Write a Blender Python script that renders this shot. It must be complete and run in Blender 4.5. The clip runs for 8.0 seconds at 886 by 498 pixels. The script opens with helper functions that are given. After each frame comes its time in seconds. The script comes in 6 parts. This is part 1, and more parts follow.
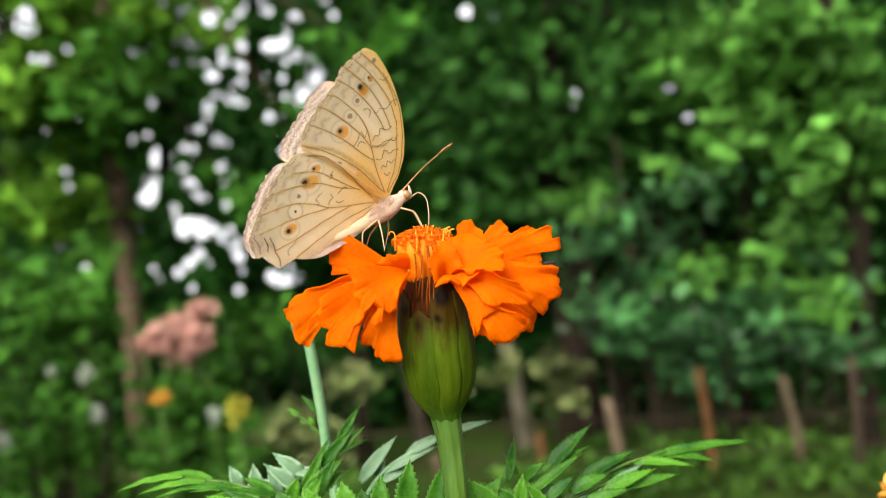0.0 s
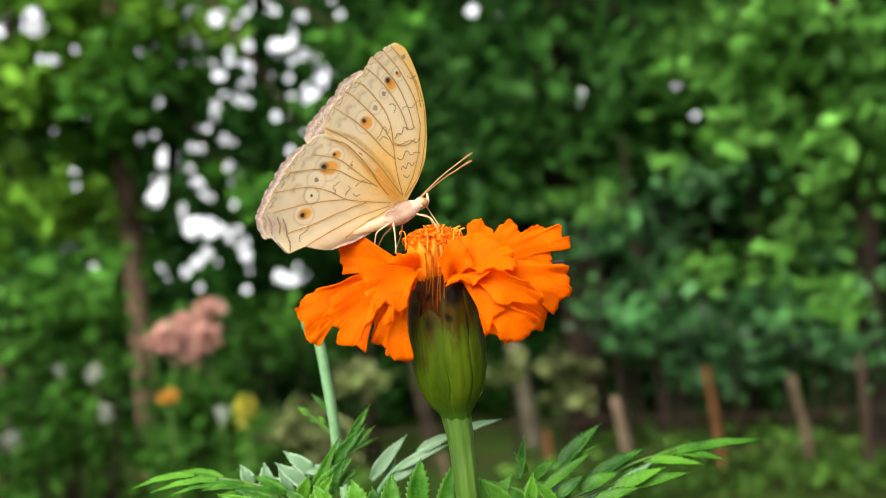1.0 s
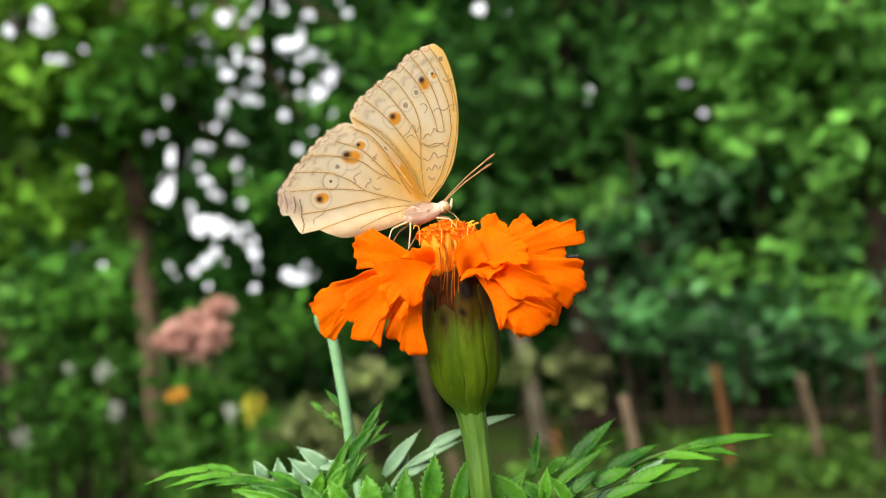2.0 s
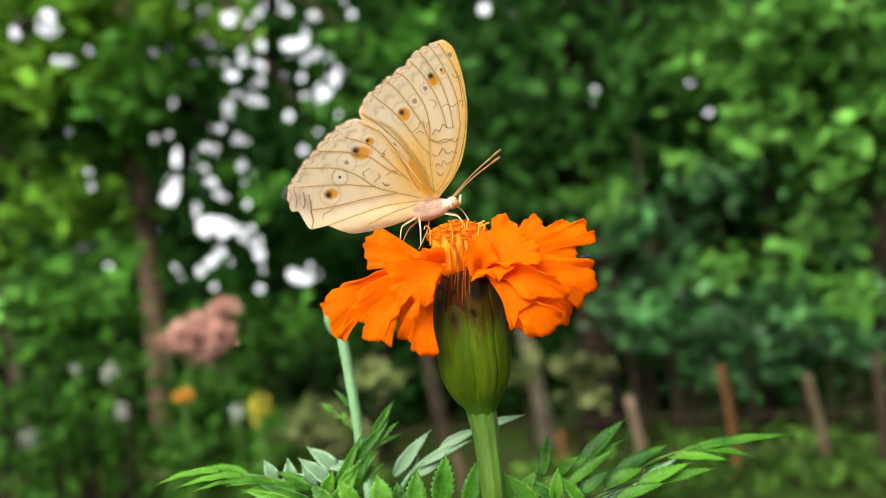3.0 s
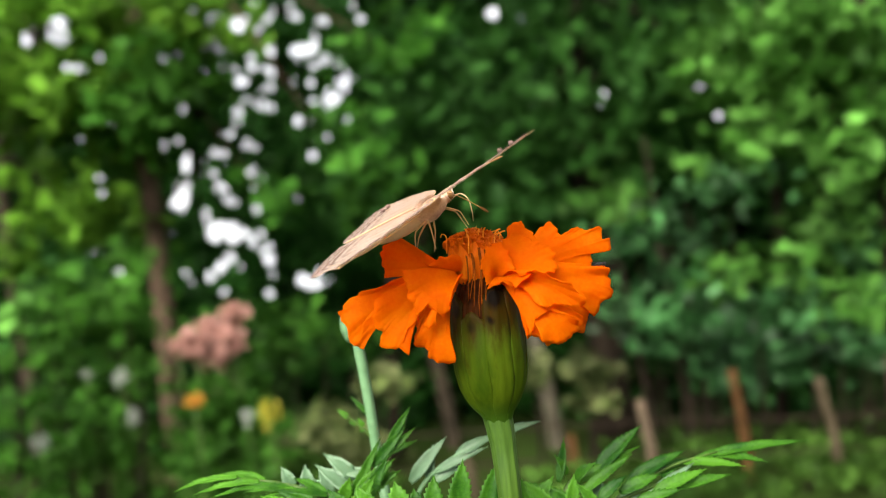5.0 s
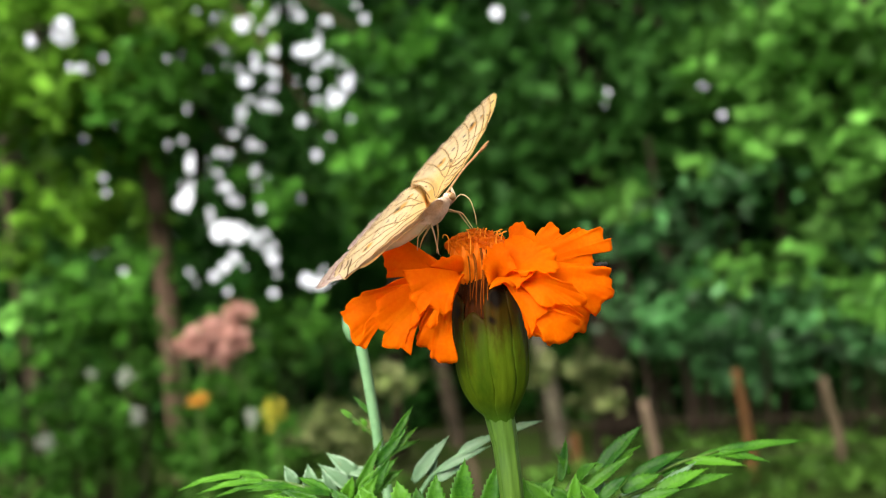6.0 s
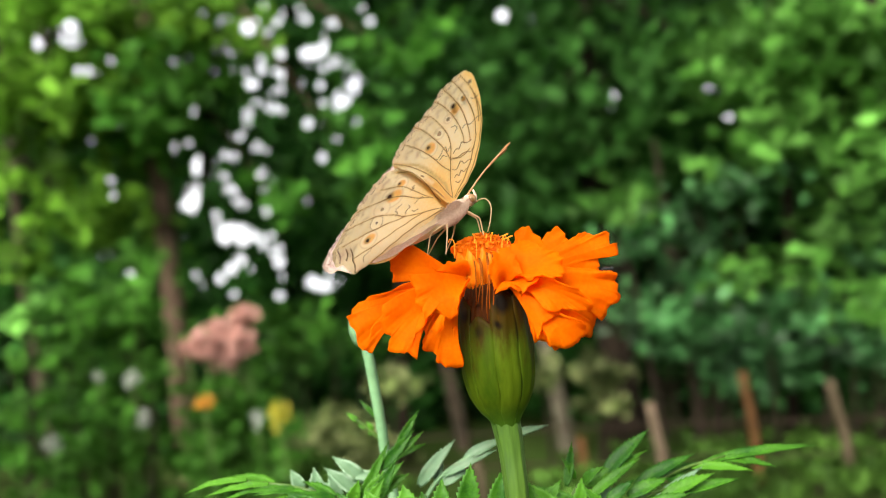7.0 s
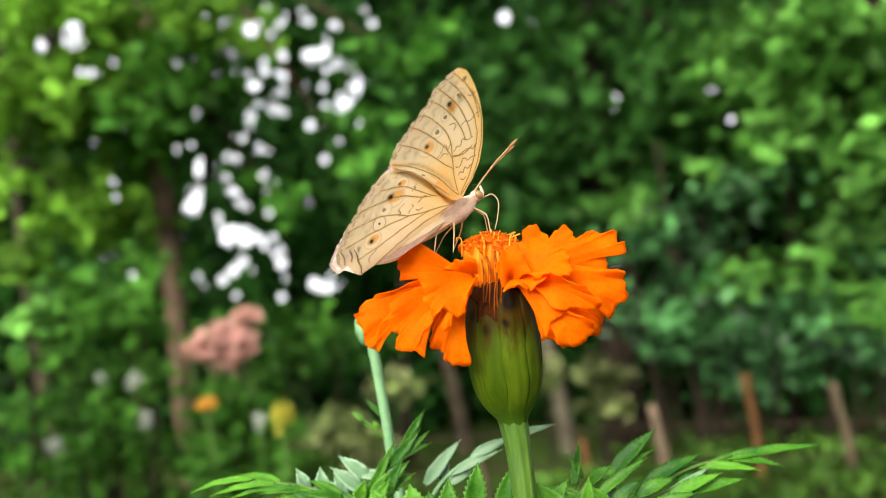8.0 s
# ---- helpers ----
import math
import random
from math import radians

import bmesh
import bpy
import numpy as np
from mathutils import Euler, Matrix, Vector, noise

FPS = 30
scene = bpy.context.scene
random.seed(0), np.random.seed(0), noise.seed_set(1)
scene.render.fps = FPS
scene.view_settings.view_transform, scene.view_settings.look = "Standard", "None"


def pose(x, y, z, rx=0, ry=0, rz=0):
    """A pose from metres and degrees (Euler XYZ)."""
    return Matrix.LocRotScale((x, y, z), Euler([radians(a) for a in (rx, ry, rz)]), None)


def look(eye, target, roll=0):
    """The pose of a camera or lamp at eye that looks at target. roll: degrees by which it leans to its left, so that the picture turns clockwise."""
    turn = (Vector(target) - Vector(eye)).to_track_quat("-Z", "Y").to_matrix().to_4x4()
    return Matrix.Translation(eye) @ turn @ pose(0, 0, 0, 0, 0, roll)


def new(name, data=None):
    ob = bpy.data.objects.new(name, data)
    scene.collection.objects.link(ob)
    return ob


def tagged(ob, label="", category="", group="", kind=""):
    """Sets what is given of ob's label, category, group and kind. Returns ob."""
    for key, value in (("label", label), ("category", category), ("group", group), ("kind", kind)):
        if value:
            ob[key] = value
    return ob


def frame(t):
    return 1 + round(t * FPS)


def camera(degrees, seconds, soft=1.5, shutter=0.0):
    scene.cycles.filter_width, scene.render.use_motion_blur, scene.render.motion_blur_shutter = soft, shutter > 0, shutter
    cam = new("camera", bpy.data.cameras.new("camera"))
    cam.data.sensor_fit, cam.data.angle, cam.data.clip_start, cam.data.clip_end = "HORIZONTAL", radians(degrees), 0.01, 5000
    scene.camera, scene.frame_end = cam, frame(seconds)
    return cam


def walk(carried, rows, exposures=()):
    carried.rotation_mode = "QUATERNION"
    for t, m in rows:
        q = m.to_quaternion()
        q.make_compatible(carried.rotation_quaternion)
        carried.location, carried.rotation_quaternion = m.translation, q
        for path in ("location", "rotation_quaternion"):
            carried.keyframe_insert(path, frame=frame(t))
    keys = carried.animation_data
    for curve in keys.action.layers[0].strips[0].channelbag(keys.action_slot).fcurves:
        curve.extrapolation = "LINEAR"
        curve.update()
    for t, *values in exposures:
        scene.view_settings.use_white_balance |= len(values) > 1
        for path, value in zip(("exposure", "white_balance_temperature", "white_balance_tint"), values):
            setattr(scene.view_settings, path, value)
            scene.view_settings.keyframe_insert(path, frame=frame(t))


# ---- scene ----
# 55 degrees across; the near things stand about 16 cm from the lens
cam = camera(55, 8.0, soft=1.1)
cam.data.dof.use_dof = True
cam.data.dof.focus_distance = 0.1585
cam.data.dof.aperture_fstop = 13.6
cam.data.dof.aperture_blades = 0
walk(cam, [
    (0.0, pose(0.00275, -0.15713, 0.78892, 93.957, 2.734, -1.537)),
    (0.5, pose(0.00205, -0.15748, 0.78894, 93.931, 2.732, -1.291)),
    (1.0, pose(0.00209, -0.15762, 0.78897, 93.906, 2.817, -1.076)),
    (1.5, pose(0.00154, -0.15747, 0.78834, 93.822, 2.846, -0.782)),
    (3.0, pose(-0.00015, -0.15728, 0.78839, 93.868, 2.950, -0.216)),
    (3.5, pose(-0.00058, -0.15811, 0.78896, 94.000, 3.000, 0.000)),
    (4.0, pose(-0.00081, -0.15886, 0.78926, 94.142, 3.023, 0.151)),
    (4.5, pose(-0.00153, -0.15832, 0.78903, 94.200, 3.085, 0.308)),
    (6.0, pose(-0.00112, -0.15935, 0.78917, 94.171, 3.142, 0.662)),
    (6.5, pose(-0.00270, -0.15903, 0.78876, 94.256, 3.126, 0.882)),
    (7.0, pose(-0.00112, -0.15960, 0.78951, 94.360, 3.085, 1.056)),
    (7.5, pose(-0.00189, -0.16027, 0.78975, 94.486, 3.014, 1.142)),
    (8.0, pose(-0.00215, -0.15914, 0.78889, 94.498, 3.011, 1.186)),
], exposures=[(0.0, 1.0), (3.5, 0.98), (4.7, 0.98), (6.0, 1.02), (6.5, 1.33), (7.0, 1.14), (7.5, 1.33), (8.0, 1.22)])

# ---- world, sun, exposure ----
SUN_ELEV, SUN_AZ = 39.0, 208.0   # azimuth from +y, clockwise
world = bpy.data.worlds.new("overcast_sky")
scene.world = world
world.use_nodes = True
wn, wl = world.node_tree.nodes, world.node_tree.links
bg = wn["Background"]
sky = wn.new("ShaderNodeTexSky")
sky.sky_type = "NISHITA"
sky.sun_disc = False
sky.sun_elevation = radians(SUN_ELEV)
sky.sun_rotation = radians(SUN_AZ)
sky.dust_density = 4.0
sky.air_density = 1.0
pale = wn.new("ShaderNodeHueSaturation")
pale.inputs["Saturation"].default_value = 0.06
wl.new(sky.outputs[0], pale.inputs["Color"])
wl.new(pale.outputs[0], bg.inputs["Color"])
bg.inputs["Strength"].default_value = 0.15
sun_data = bpy.data.lights.new("sun", "SUN")
sun_data.energy, sun_data.angle, sun_data.color = 4.4, radians(50), (1.0, 0.92, 0.78)
sun = new("sun", sun_data)
_az, _el = radians(SUN_AZ), radians(SUN_ELEV)
sun_dir = Vector((math.sin(_az) * math.cos(_el), math.cos(_az) * math.cos(_el), math.sin(_el)))
sun.matrix_world = look(sun_dir * 20, (0, 0, 0))


# ---- materials ----
def material(name, a, b, rough=0.6, scale=30.0, fine=220.0, bump=0.2, dist=0.001, translucent=0.0,
             island=0.0, spec=0.4, random_ob=0.0, sheer=0.0, clump=False, streak=1.0):
    """A surface whose colour wanders between a and b at two scales, with fine relief; translucent: light through thin leaves."""
    m = bpy.data.materials.new(name)
    m.use_nodes = True
    n, l = m.node_tree.nodes, m.node_tree.links
    p = n["Principled BSDF"]
    tc = n.new("ShaderNodeTexCoord")
    n1, n2 = n.new("ShaderNodeTexNoise"), n.new("ShaderNodeTexNoise")
    n1.inputs["Scale"].default_value, n1.inputs["Detail"].default_value = scale, 5
    n2.inputs["Scale"].default_value, n2.inputs["Detail"].default_value = fine, 3
    long = n.new("ShaderNodeMapping")
    long.inputs["Scale"].default_value = (1, 1, streak)
    l.new(tc.outputs["Object"], long.inputs["Vector"])
    for q in (n1, n2):
        l.new(long.outputs[0], q.inputs["Vector"])
    add = n.new("ShaderNodeMath")
    add.operation = "MULTIPLY_ADD"
    add.inputs[1].default_value = 0.45
    l.new(n2.outputs["Fac"], add.inputs[0])
    l.new(n1.outputs["Fac"], add.inputs[2])
    fac = add.outputs[0]
    if island or random_ob:
        extra = n.new("ShaderNodeNewGeometry") if island else n.new("ShaderNodeObjectInfo")
        mul = n.new("ShaderNodeMath")
        mul.operation = "MULTIPLY_ADD"
        mul.inputs[1].default_value = island or random_ob
        l.new(extra.outputs["Random Per Island" if island else "Random"], mul.inputs[0])
        l.new(fac, mul.inputs[2])
        sub = n.new("ShaderNodeMath")
        sub.operation = "SUBTRACT"
        sub.inputs[1].default_value = (island or random_ob) / 2
        l.new(mul.outputs[0], sub.inputs[0])
        fac = sub.outputs[0]
    ramp = n.new("ShaderNodeValToRGB")
    ramp.color_ramp.elements[0].position, ramp.color_ramp.elements[1].position = 0.42, 0.98
    ramp.color_ramp.elements[0].color, ramp.color_ramp.elements[1].color = (*a, 1), (*b, 1)
    l.new(fac, ramp.inputs[0])
    shade = ramp.outputs[0]
    if clump:
        grown, mul = n.new("ShaderNodeAttribute"), n.new("ShaderNodeVectorMath")
        grown.attribute_name = "tint"
        mul.operation = "MULTIPLY"
        l.new(shade, mul.inputs[0])
        l.new(grown.outputs["Fac"], mul.inputs[1])
        shade = mul.outputs[0]
    l.new(shade, p.inputs["Base Color"])
    p.inputs["Roughness"].default_value = rough
    p.inputs["Specular IOR Level"].default_value = spec
    bp = n.new("ShaderNodeBump")
    bp.inputs["Strength"].default_value, bp.inputs["Distance"].default_value = bump, dist
    l.new(n2.outputs["Fac"], bp.inputs["Height"])
    l.new(bp.outputs[0], p.inputs["Normal"])
    if translucent:
        tr, mix = n.new("ShaderNodeBsdfTranslucent"), n.new("ShaderNodeMixShader")
        l.new(shade, tr.inputs["Color"])
        mix.inputs[0].default_value = translucent
        l.new(p.outputs[0], mix.inputs[1])
        l.new(tr.outputs[0], mix.inputs[2])
        last = mix
        if sheer:
            cl, last = n.new("ShaderNodeBsdfTransparent"), n.new("ShaderNodeMixShader")
            last.inputs[0].default_value = sheer
            l.new(mix.outputs[0], last.inputs[1])
            l.new(cl.outputs[0], last.inputs[2])
        l.new(last.outputs[0], n["Material Output"].inputs["Surface"])
    return m


def painted(name, rough, translucent, spec=0.25, wash=0.6, sheer=0.0):
    """For wings: the scale pattern, with some glow and shading painted in, is stored with the mesh as 'pattern'; fine
    powdery grain on top.
    """
    m = bpy.data.materials.new(name)
    m.use_nodes = True
    n, l = m.node_tree.nodes, m.node_tree.links
    p = n["Principled BSDF"]
    at, tc, no = n.new("ShaderNodeVertexColor"), n.new("ShaderNodeTexCoord"), n.new("ShaderNodeTexNoise")
    at.layer_name = "pattern"
    no.inputs["Scale"].default_value, no.inputs["Detail"].default_value = 2600, 3
    l.new(tc.outputs["Object"], no.inputs["Vector"])
    mix = n.new("ShaderNodeMix")
    mix.data_type, mix.blend_type = "RGBA", "OVERLAY"
    mix.inputs[0].default_value = 0.5
    l.new(at.outputs["Color"], mix.inputs[6])
    l.new(no.outputs["Fac"], mix.inputs[7])
    l.new(mix.outputs[2], p.inputs["Base Color"])
    p.inputs["Roughness"].default_value, p.inputs["Specular IOR Level"].default_value = rough, spec
    bp = n.new("ShaderNodeBump")
    bp.inputs["Strength"].default_value, bp.inputs["Distance"].default_value = 0.25, 0.0001
    l.new(no.outputs["Fac"], bp.inputs["Height"])
    l.new(bp.outputs[0], p.inputs["Normal"])
    tr, ms = n.new("ShaderNodeBsdfTranslucent"), n.new("ShaderNodeMixShader")
    thin = n.new("ShaderNodeMix")
    thin.data_type = "RGBA"
    thin.inputs[0].default_value = wash
    thin.inputs[7].default_value = (1.0, 0.75, 0.36, 1)
    l.new(mix.outputs[2], thin.inputs[6])
    l.new(thin.outputs[2], tr.inputs["Color"])
    ms.inputs[0].default_value = translucent
    l.new(p.outputs[0], ms.inputs[1])
    l.new(tr.outputs[0], ms.inputs[2])
    last = ms
    if sheer:
        cl, last = n.new("ShaderNodeBsdfTransparent"), n.new("ShaderNodeMixShader")
        last.inputs[0].default_value = sheer
        l.new(ms.outputs[0], last.inputs[1])
        l.new(cl.outputs[0], last.inputs[2])
    l.new(last.outputs[0], n["Material Output"].inputs["Surface"])
    return m


M_GROUND = material("soil_and_grass", (0.014, 0.013, 0.005), (0.024, 0.05, 0.008), 0.95, 1.3, 9, 0.6, 0.02, spec=0.03)
M_PETAL = material("orange_petal", (0.78, 0.152, 0.0005), (0.88, 0.262, 0.001), 0.6, 160, 1400, 0.22, 0.0003, 0.72, spec=0.04)
M_FLORET = material("orange_floret", (0.66, 0.105, 0.0015), (0.84, 0.21, 0.004), 0.5, 200, 900, 0.2, 0.0003, 0.35, random_ob=0.3, spec=0.15)
M_TUBE = material("brown_orange_tube", (0.05, 0.012, 0.001), (0.26, 0.058, 0.002), 0.6, 160, 900, 0.2, 0.0003, 0.1, spec=0.05)
M_FIBRE = material("rusty_fibre", (0.005, 0.002, 0.0005), (0.05, 0.012, 0.001), 0.7, 260, 900, 0.3, 0.0003, spec=0.05)
M_STIGMA = material("yellow_stigma", (0.95, 0.27, 0.006), (1.0, 0.4, 0.02), 0.5, 300, 900, 0.1, 0.0002, 0.2)
M_STEM = material("green_stem", (0.007, 0.032, 0.002), (0.06, 0.122, 0.011), 0.5, 420, 1400, 0.2, 0.0004, streak=0.1)
M_BUDSTEM = material("bluish_green_stem", (0.0774, 0.172, 0.0774), (0.1376, 0.2666, 0.129), 0.5, 120, 700, 0.2, 0.0004)
M_LEAF = material("marigold_leaf", (0.009, 0.06, 0.002), (0.066, 0.205, 0.011), 0.5, 130, 1500, 0.28, 0.0004, 0.3, random_ob=0.5, spec=0.22)
M_LEAFPALE = material("marigold_leaf_pale", (0.075, 0.15, 0.075), (0.115, 0.21, 0.112), 0.45, 60, 800, 0.25, 0.0005, 0.15, random_ob=0.3, spec=0.4)
M_BODY = material("downy_body", (0.46, 0.31, 0.23), (0.7, 0.52, 0.4), 0.85, 600, 2400, 0.3, 0.0002, 0.15, spec=0.08)
M_ABDOMEN = material("cream_abdomen", (0.56, 0.4, 0.24), (0.7, 0.53, 0.34), 0.8, 500, 2500, 0.3, 0.0002, 0.2)
M_LIMB = material("pale_limb", (0.34, 0.21, 0.1), (0.5, 0.34, 0.19), 0.5, 600, 2500, 0.2, 0.0001)
M_ANT = material("brown_antenna", (0.3, 0.14, 0.05), (0.5, 0.27, 0.12), 0.5, 600, 2500, 0.2, 0.0001)
M_CLUB = material("dark_antenna_club", (0.15, 0.07, 0.03), (0.27, 0.14, 0.06), 0.6, 600, 2500, 0.2, 0.0001, spec=0.1)
M_EYE = material("amber_eye", (0.2, 0.105, 0.04), (0.36, 0.2, 0.08), 0.2, 800, 2500, 0.1, 0.0001, spec=0.6)
M_FOLD = material("tan_wing_fold", (0.78, 0.5, 0.2), (0.9, 0.62, 0.3), 0.6, 800, 2500, 0.1, 0.0001, 0.4)
M_VEIN = material("wing_vein", (0.25, 0.125, 0.035), (0.42, 0.22, 0.06), 0.6, 800, 2500, 0.1, 0.0001)
M_BLACK = material("black_chitin", (0.006, 0.006, 0.006), (0.015, 0.015, 0.015), 0.6, 900, 2500, 0.1, 0.0001, spec=0.15)
M_FLYWING = material("smoky_wing", (0.03, 0.03, 0.03), (0.08, 0.08, 0.08), 0.3, 900, 2500, 0.1, 0.0001, 0.5)
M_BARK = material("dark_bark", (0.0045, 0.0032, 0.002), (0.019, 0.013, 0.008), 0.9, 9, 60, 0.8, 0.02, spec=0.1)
M_BARKBROWN = material("brown_bark", (0.03, 0.019, 0.012), (0.1, 0.068, 0.045), 0.9, 9, 60, 0.8, 0.02, spec=0.1)
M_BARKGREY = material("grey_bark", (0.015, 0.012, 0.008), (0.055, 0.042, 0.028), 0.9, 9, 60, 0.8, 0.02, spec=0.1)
M_BARKPALE = material("pale_bark", (0.03, 0.026, 0.018), (0.1, 0.09, 0.062), 0.9, 9, 60, 0.8, 0.02, spec=0.1)
M_STAKE = material("weathered_stake", (0.024, 0.018, 0.01), (0.075, 0.058, 0.035), 0.85, 12, 90, 0.5, 0.005, spec=0.1)
M_STAKEPALE = material("pale_stake", (0.042, 0.03, 0.019), (0.105, 0.078, 0.052), 0.85, 12, 90, 0.5, 0.005, spec=0.1)
M_STAKEORANGE = material("reddish_stake", (0.032, 0.015, 0.005), (0.08, 0.038, 0.013), 0.85, 12, 90, 0.5, 0.005, spec=0.1)
M_RAIL = material("grey_rail", (0.012, 0.008, 0.005), (0.034, 0.024, 0.016), 0.85, 12, 90, 0.5, 0.005, spec=0.1)


def foliage(name, a, b, through_light=0.3, gloss=0.06):
    return material(name, a, b, 0.55, 2.6, 30, 0.1, 0.002, through_light, island=0.22, spec=gloss, clump=True)


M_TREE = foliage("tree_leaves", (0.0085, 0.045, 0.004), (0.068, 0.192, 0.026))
# darker copy of the tree leaves, with shade put into the colour
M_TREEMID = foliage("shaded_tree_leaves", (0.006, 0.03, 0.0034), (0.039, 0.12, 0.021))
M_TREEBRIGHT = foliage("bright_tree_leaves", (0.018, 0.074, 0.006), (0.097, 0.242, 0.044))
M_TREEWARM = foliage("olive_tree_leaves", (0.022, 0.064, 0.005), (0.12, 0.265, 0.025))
# the shade of the wood is put into this near-black leaf colour
M_TREESHADE = foliage("shade_dark_leaves", (0.003, 0.015, 0.002), (0.016, 0.062, 0.009), 0.2)
M_SHRUB = foliage("shrub_leaves", (0.009, 0.036, 0.003), (0.05, 0.145, 0.018))
M_SHRUBBLUE = foliage("bluish_shrub_leaves", (0.0075, 0.034, 0.0085), (0.042, 0.138, 0.036), 0.2, 0.3)
M_WEED = foliage("weed_leaves", (0.009, 0.026, 0.003), (0.042, 0.092, 0.014))
M_DRY = material("dry_weeds", (0.05, 0.075, 0.018), (0.19, 0.22, 0.09), 0.6, 2, 40, 0.2, 0.002, 0.3, island=0.8, spec=0.1, clump=True)
M_PINK = material("pink_petals", (0.33, 0.16, 0.13), (0.53, 0.3, 0.25), 0.6, 20, 200, 0.2, 0.001, 0.3, island=0.5)
M_WHITEFLOWER = material("white_petals", (0.26, 0.3, 0.25), (0.44, 0.48, 0.42), 0.6, 20, 200, 0.2, 0.001, 0.3, island=0.5)
M_YELLOW = material("yellow_petals", (0.29, 0.27, 0.013), (0.43, 0.4, 0.033), 0.6, 20, 200, 0.2, 0.001, 0.3, island=0.5)
M_FARORANGE = material("far_orange_petals", (0.38, 0.16, 0.012), (0.5, 0.25, 0.03), 0.6, 20, 200, 0.2, 0.001, 0.3, island=0.5)
M_WING = painted("wing_scales", 0.65, 0.64, wash=0.5)
M_WINGINNER = painted("inner_wing_scales", 0.65, 0.5, wash=0.1, sheer=0.38)

MM = 0.001
NEAR = pose(0, 0, 0.8, 4, 3, 0)     # the flower's own frame, millimetres: x across, y away from the lens, z up


# ---- helpers for building ----
def P(x, y, z):
    return NEAR @ Vector((x * MM, y * MM, z * MM))


def thing(name, at, label, category, group="", kind=""):
    ob = new(name)
    ob.location = at
    bpy.context.view_layer.update()
    return tagged(ob, label, category, group, kind)


def put(name, verts, faces, mat, parent=None, label="", smooth=True, world_space=True):
    """One mesh object; the vertices are given in world space and kept relative to the parent's place."""
    me = bpy.data.meshes.new(name)
    off = Vector((0, 0, 0))
    o = parent
    while o is not None and world_space:
        off = off + o.location
        o = o.parent
    v = np.array(verts, dtype=np.float64).reshape(-1, 3) - np.array(off)
    me.from_pydata(v.tolist(), [], faces)
    if smooth:
        me.polygons.foreach_set("use_smooth", [True] * len(me.polygons))
    me.materials.append(mat)
    me.update()
    ob = new(name, me)
    ob.parent = parent
    if label:
        ob["label"] = label
    return ob


def bez(pts, t):
    """A point on the smooth curve through the given points (Catmull-Rom), t from 0 to 1."""
    n = len(pts) - 1
    s = min(max(t, 0.0), 0.99999) * n
    i = int(s)
    f = s - i
    p1, p2 = pts[i], pts[i + 1]
    p0 = pts[i - 1] if i > 0 else p1 * 2 - p2
    p3 = pts[i + 2] if i + 2 <= n else p2 * 2 - p1
    return 0.5 * ((2 * p1) + (p2 - p0) * f + (2 * p0 - 5 * p1 + 4 * p2 - p3) * f * f + (3 * p1 - p0 - 3 * p2 + p3) * f ** 3)


def tube(pts, radii, seg=8, rings=16, ribs=0, rib=0.0, cap=True):
    """Vertices and faces of a round limb along a curve; radii at even steps; ribs: lengthwise ridges."""
    pts = [Vector(p) for p in pts]
    vs, fs = [], []
    up = None
    for k in range(rings + 1):
        t = k / rings
        c = bez(pts, t)
        d = (bez(pts, min(t + 0.01, 1)) - bez(pts, max(t - 0.01, 0))).normalized()
        if up is None:
            up = d.orthogonal().normalized()
        up = (up - d * up.dot(d)).normalized()
        s = d.cross(up)
        q = t * (len(radii) - 1)
        i = min(int(q), len(radii) - 2)
        r = radii[i] * (1 - (q - i)) + radii[i + 1] * (q - i)
        for j in range(seg):
            a = 2 * math.pi * j / seg
            rr = r * (1 + rib * math.cos(ribs * a)) if ribs else r
            vs.append(c + (up * math.cos(a) + s * math.sin(a)) * rr)
    for k in range(rings):
        for j in range(seg):
            fs.append((k * seg + j, k * seg + (j + 1) % seg, (k + 1) * seg + (j + 1) % seg, (k + 1) * seg + j))
    if cap:
        vs += [bez(pts, 0), bez(pts, 1)]
        for j in range(seg):
            fs.append((len(vs) - 2, (j + 1) % seg, j))
            fs.append((len(vs) - 1, rings * seg + j, rings * seg + (j + 1) % seg))
    return vs, fs


def joined(pieces):
    vs, fs = [], []
    for v, f in pieces:
        o = len(vs)
        vs += list(v)
        fs += [tuple(i + o for i in q) for q in f]
    return vs, fs


def thick(ob, t):
    md = ob.modifiers.new("thickness", "SOLIDIFY")
    md.thickness, md.offset = t, 0
    return ob


# ---- ground ----
def build_ground():
    n = 60
    vs, fs = [], []
    ax = [math.copysign(abs(u) ** 3.5 * 900 + abs(u) * 12, u) for u in np.linspace(-1, 1, n)]
    for y in ax:
        for x in ax:
            h = 0.03 * noise.noise(Vector((x * 0.8, y * 0.8, 0))) if abs(x) < 30 and abs(y) < 30 else 0
            vs.append((x, y + 2, h))
    for j in range(n - 1):
        for i in range(n - 1):
            fs.append((j * n + i, j * n + i + 1, (j + 1) * n + i + 1, (j + 1) * n + i))
    tagged(put("ground", vs, fs, M_GROUND), "brown soil with patches of low grass", "ground", kind="structure")


build_ground()


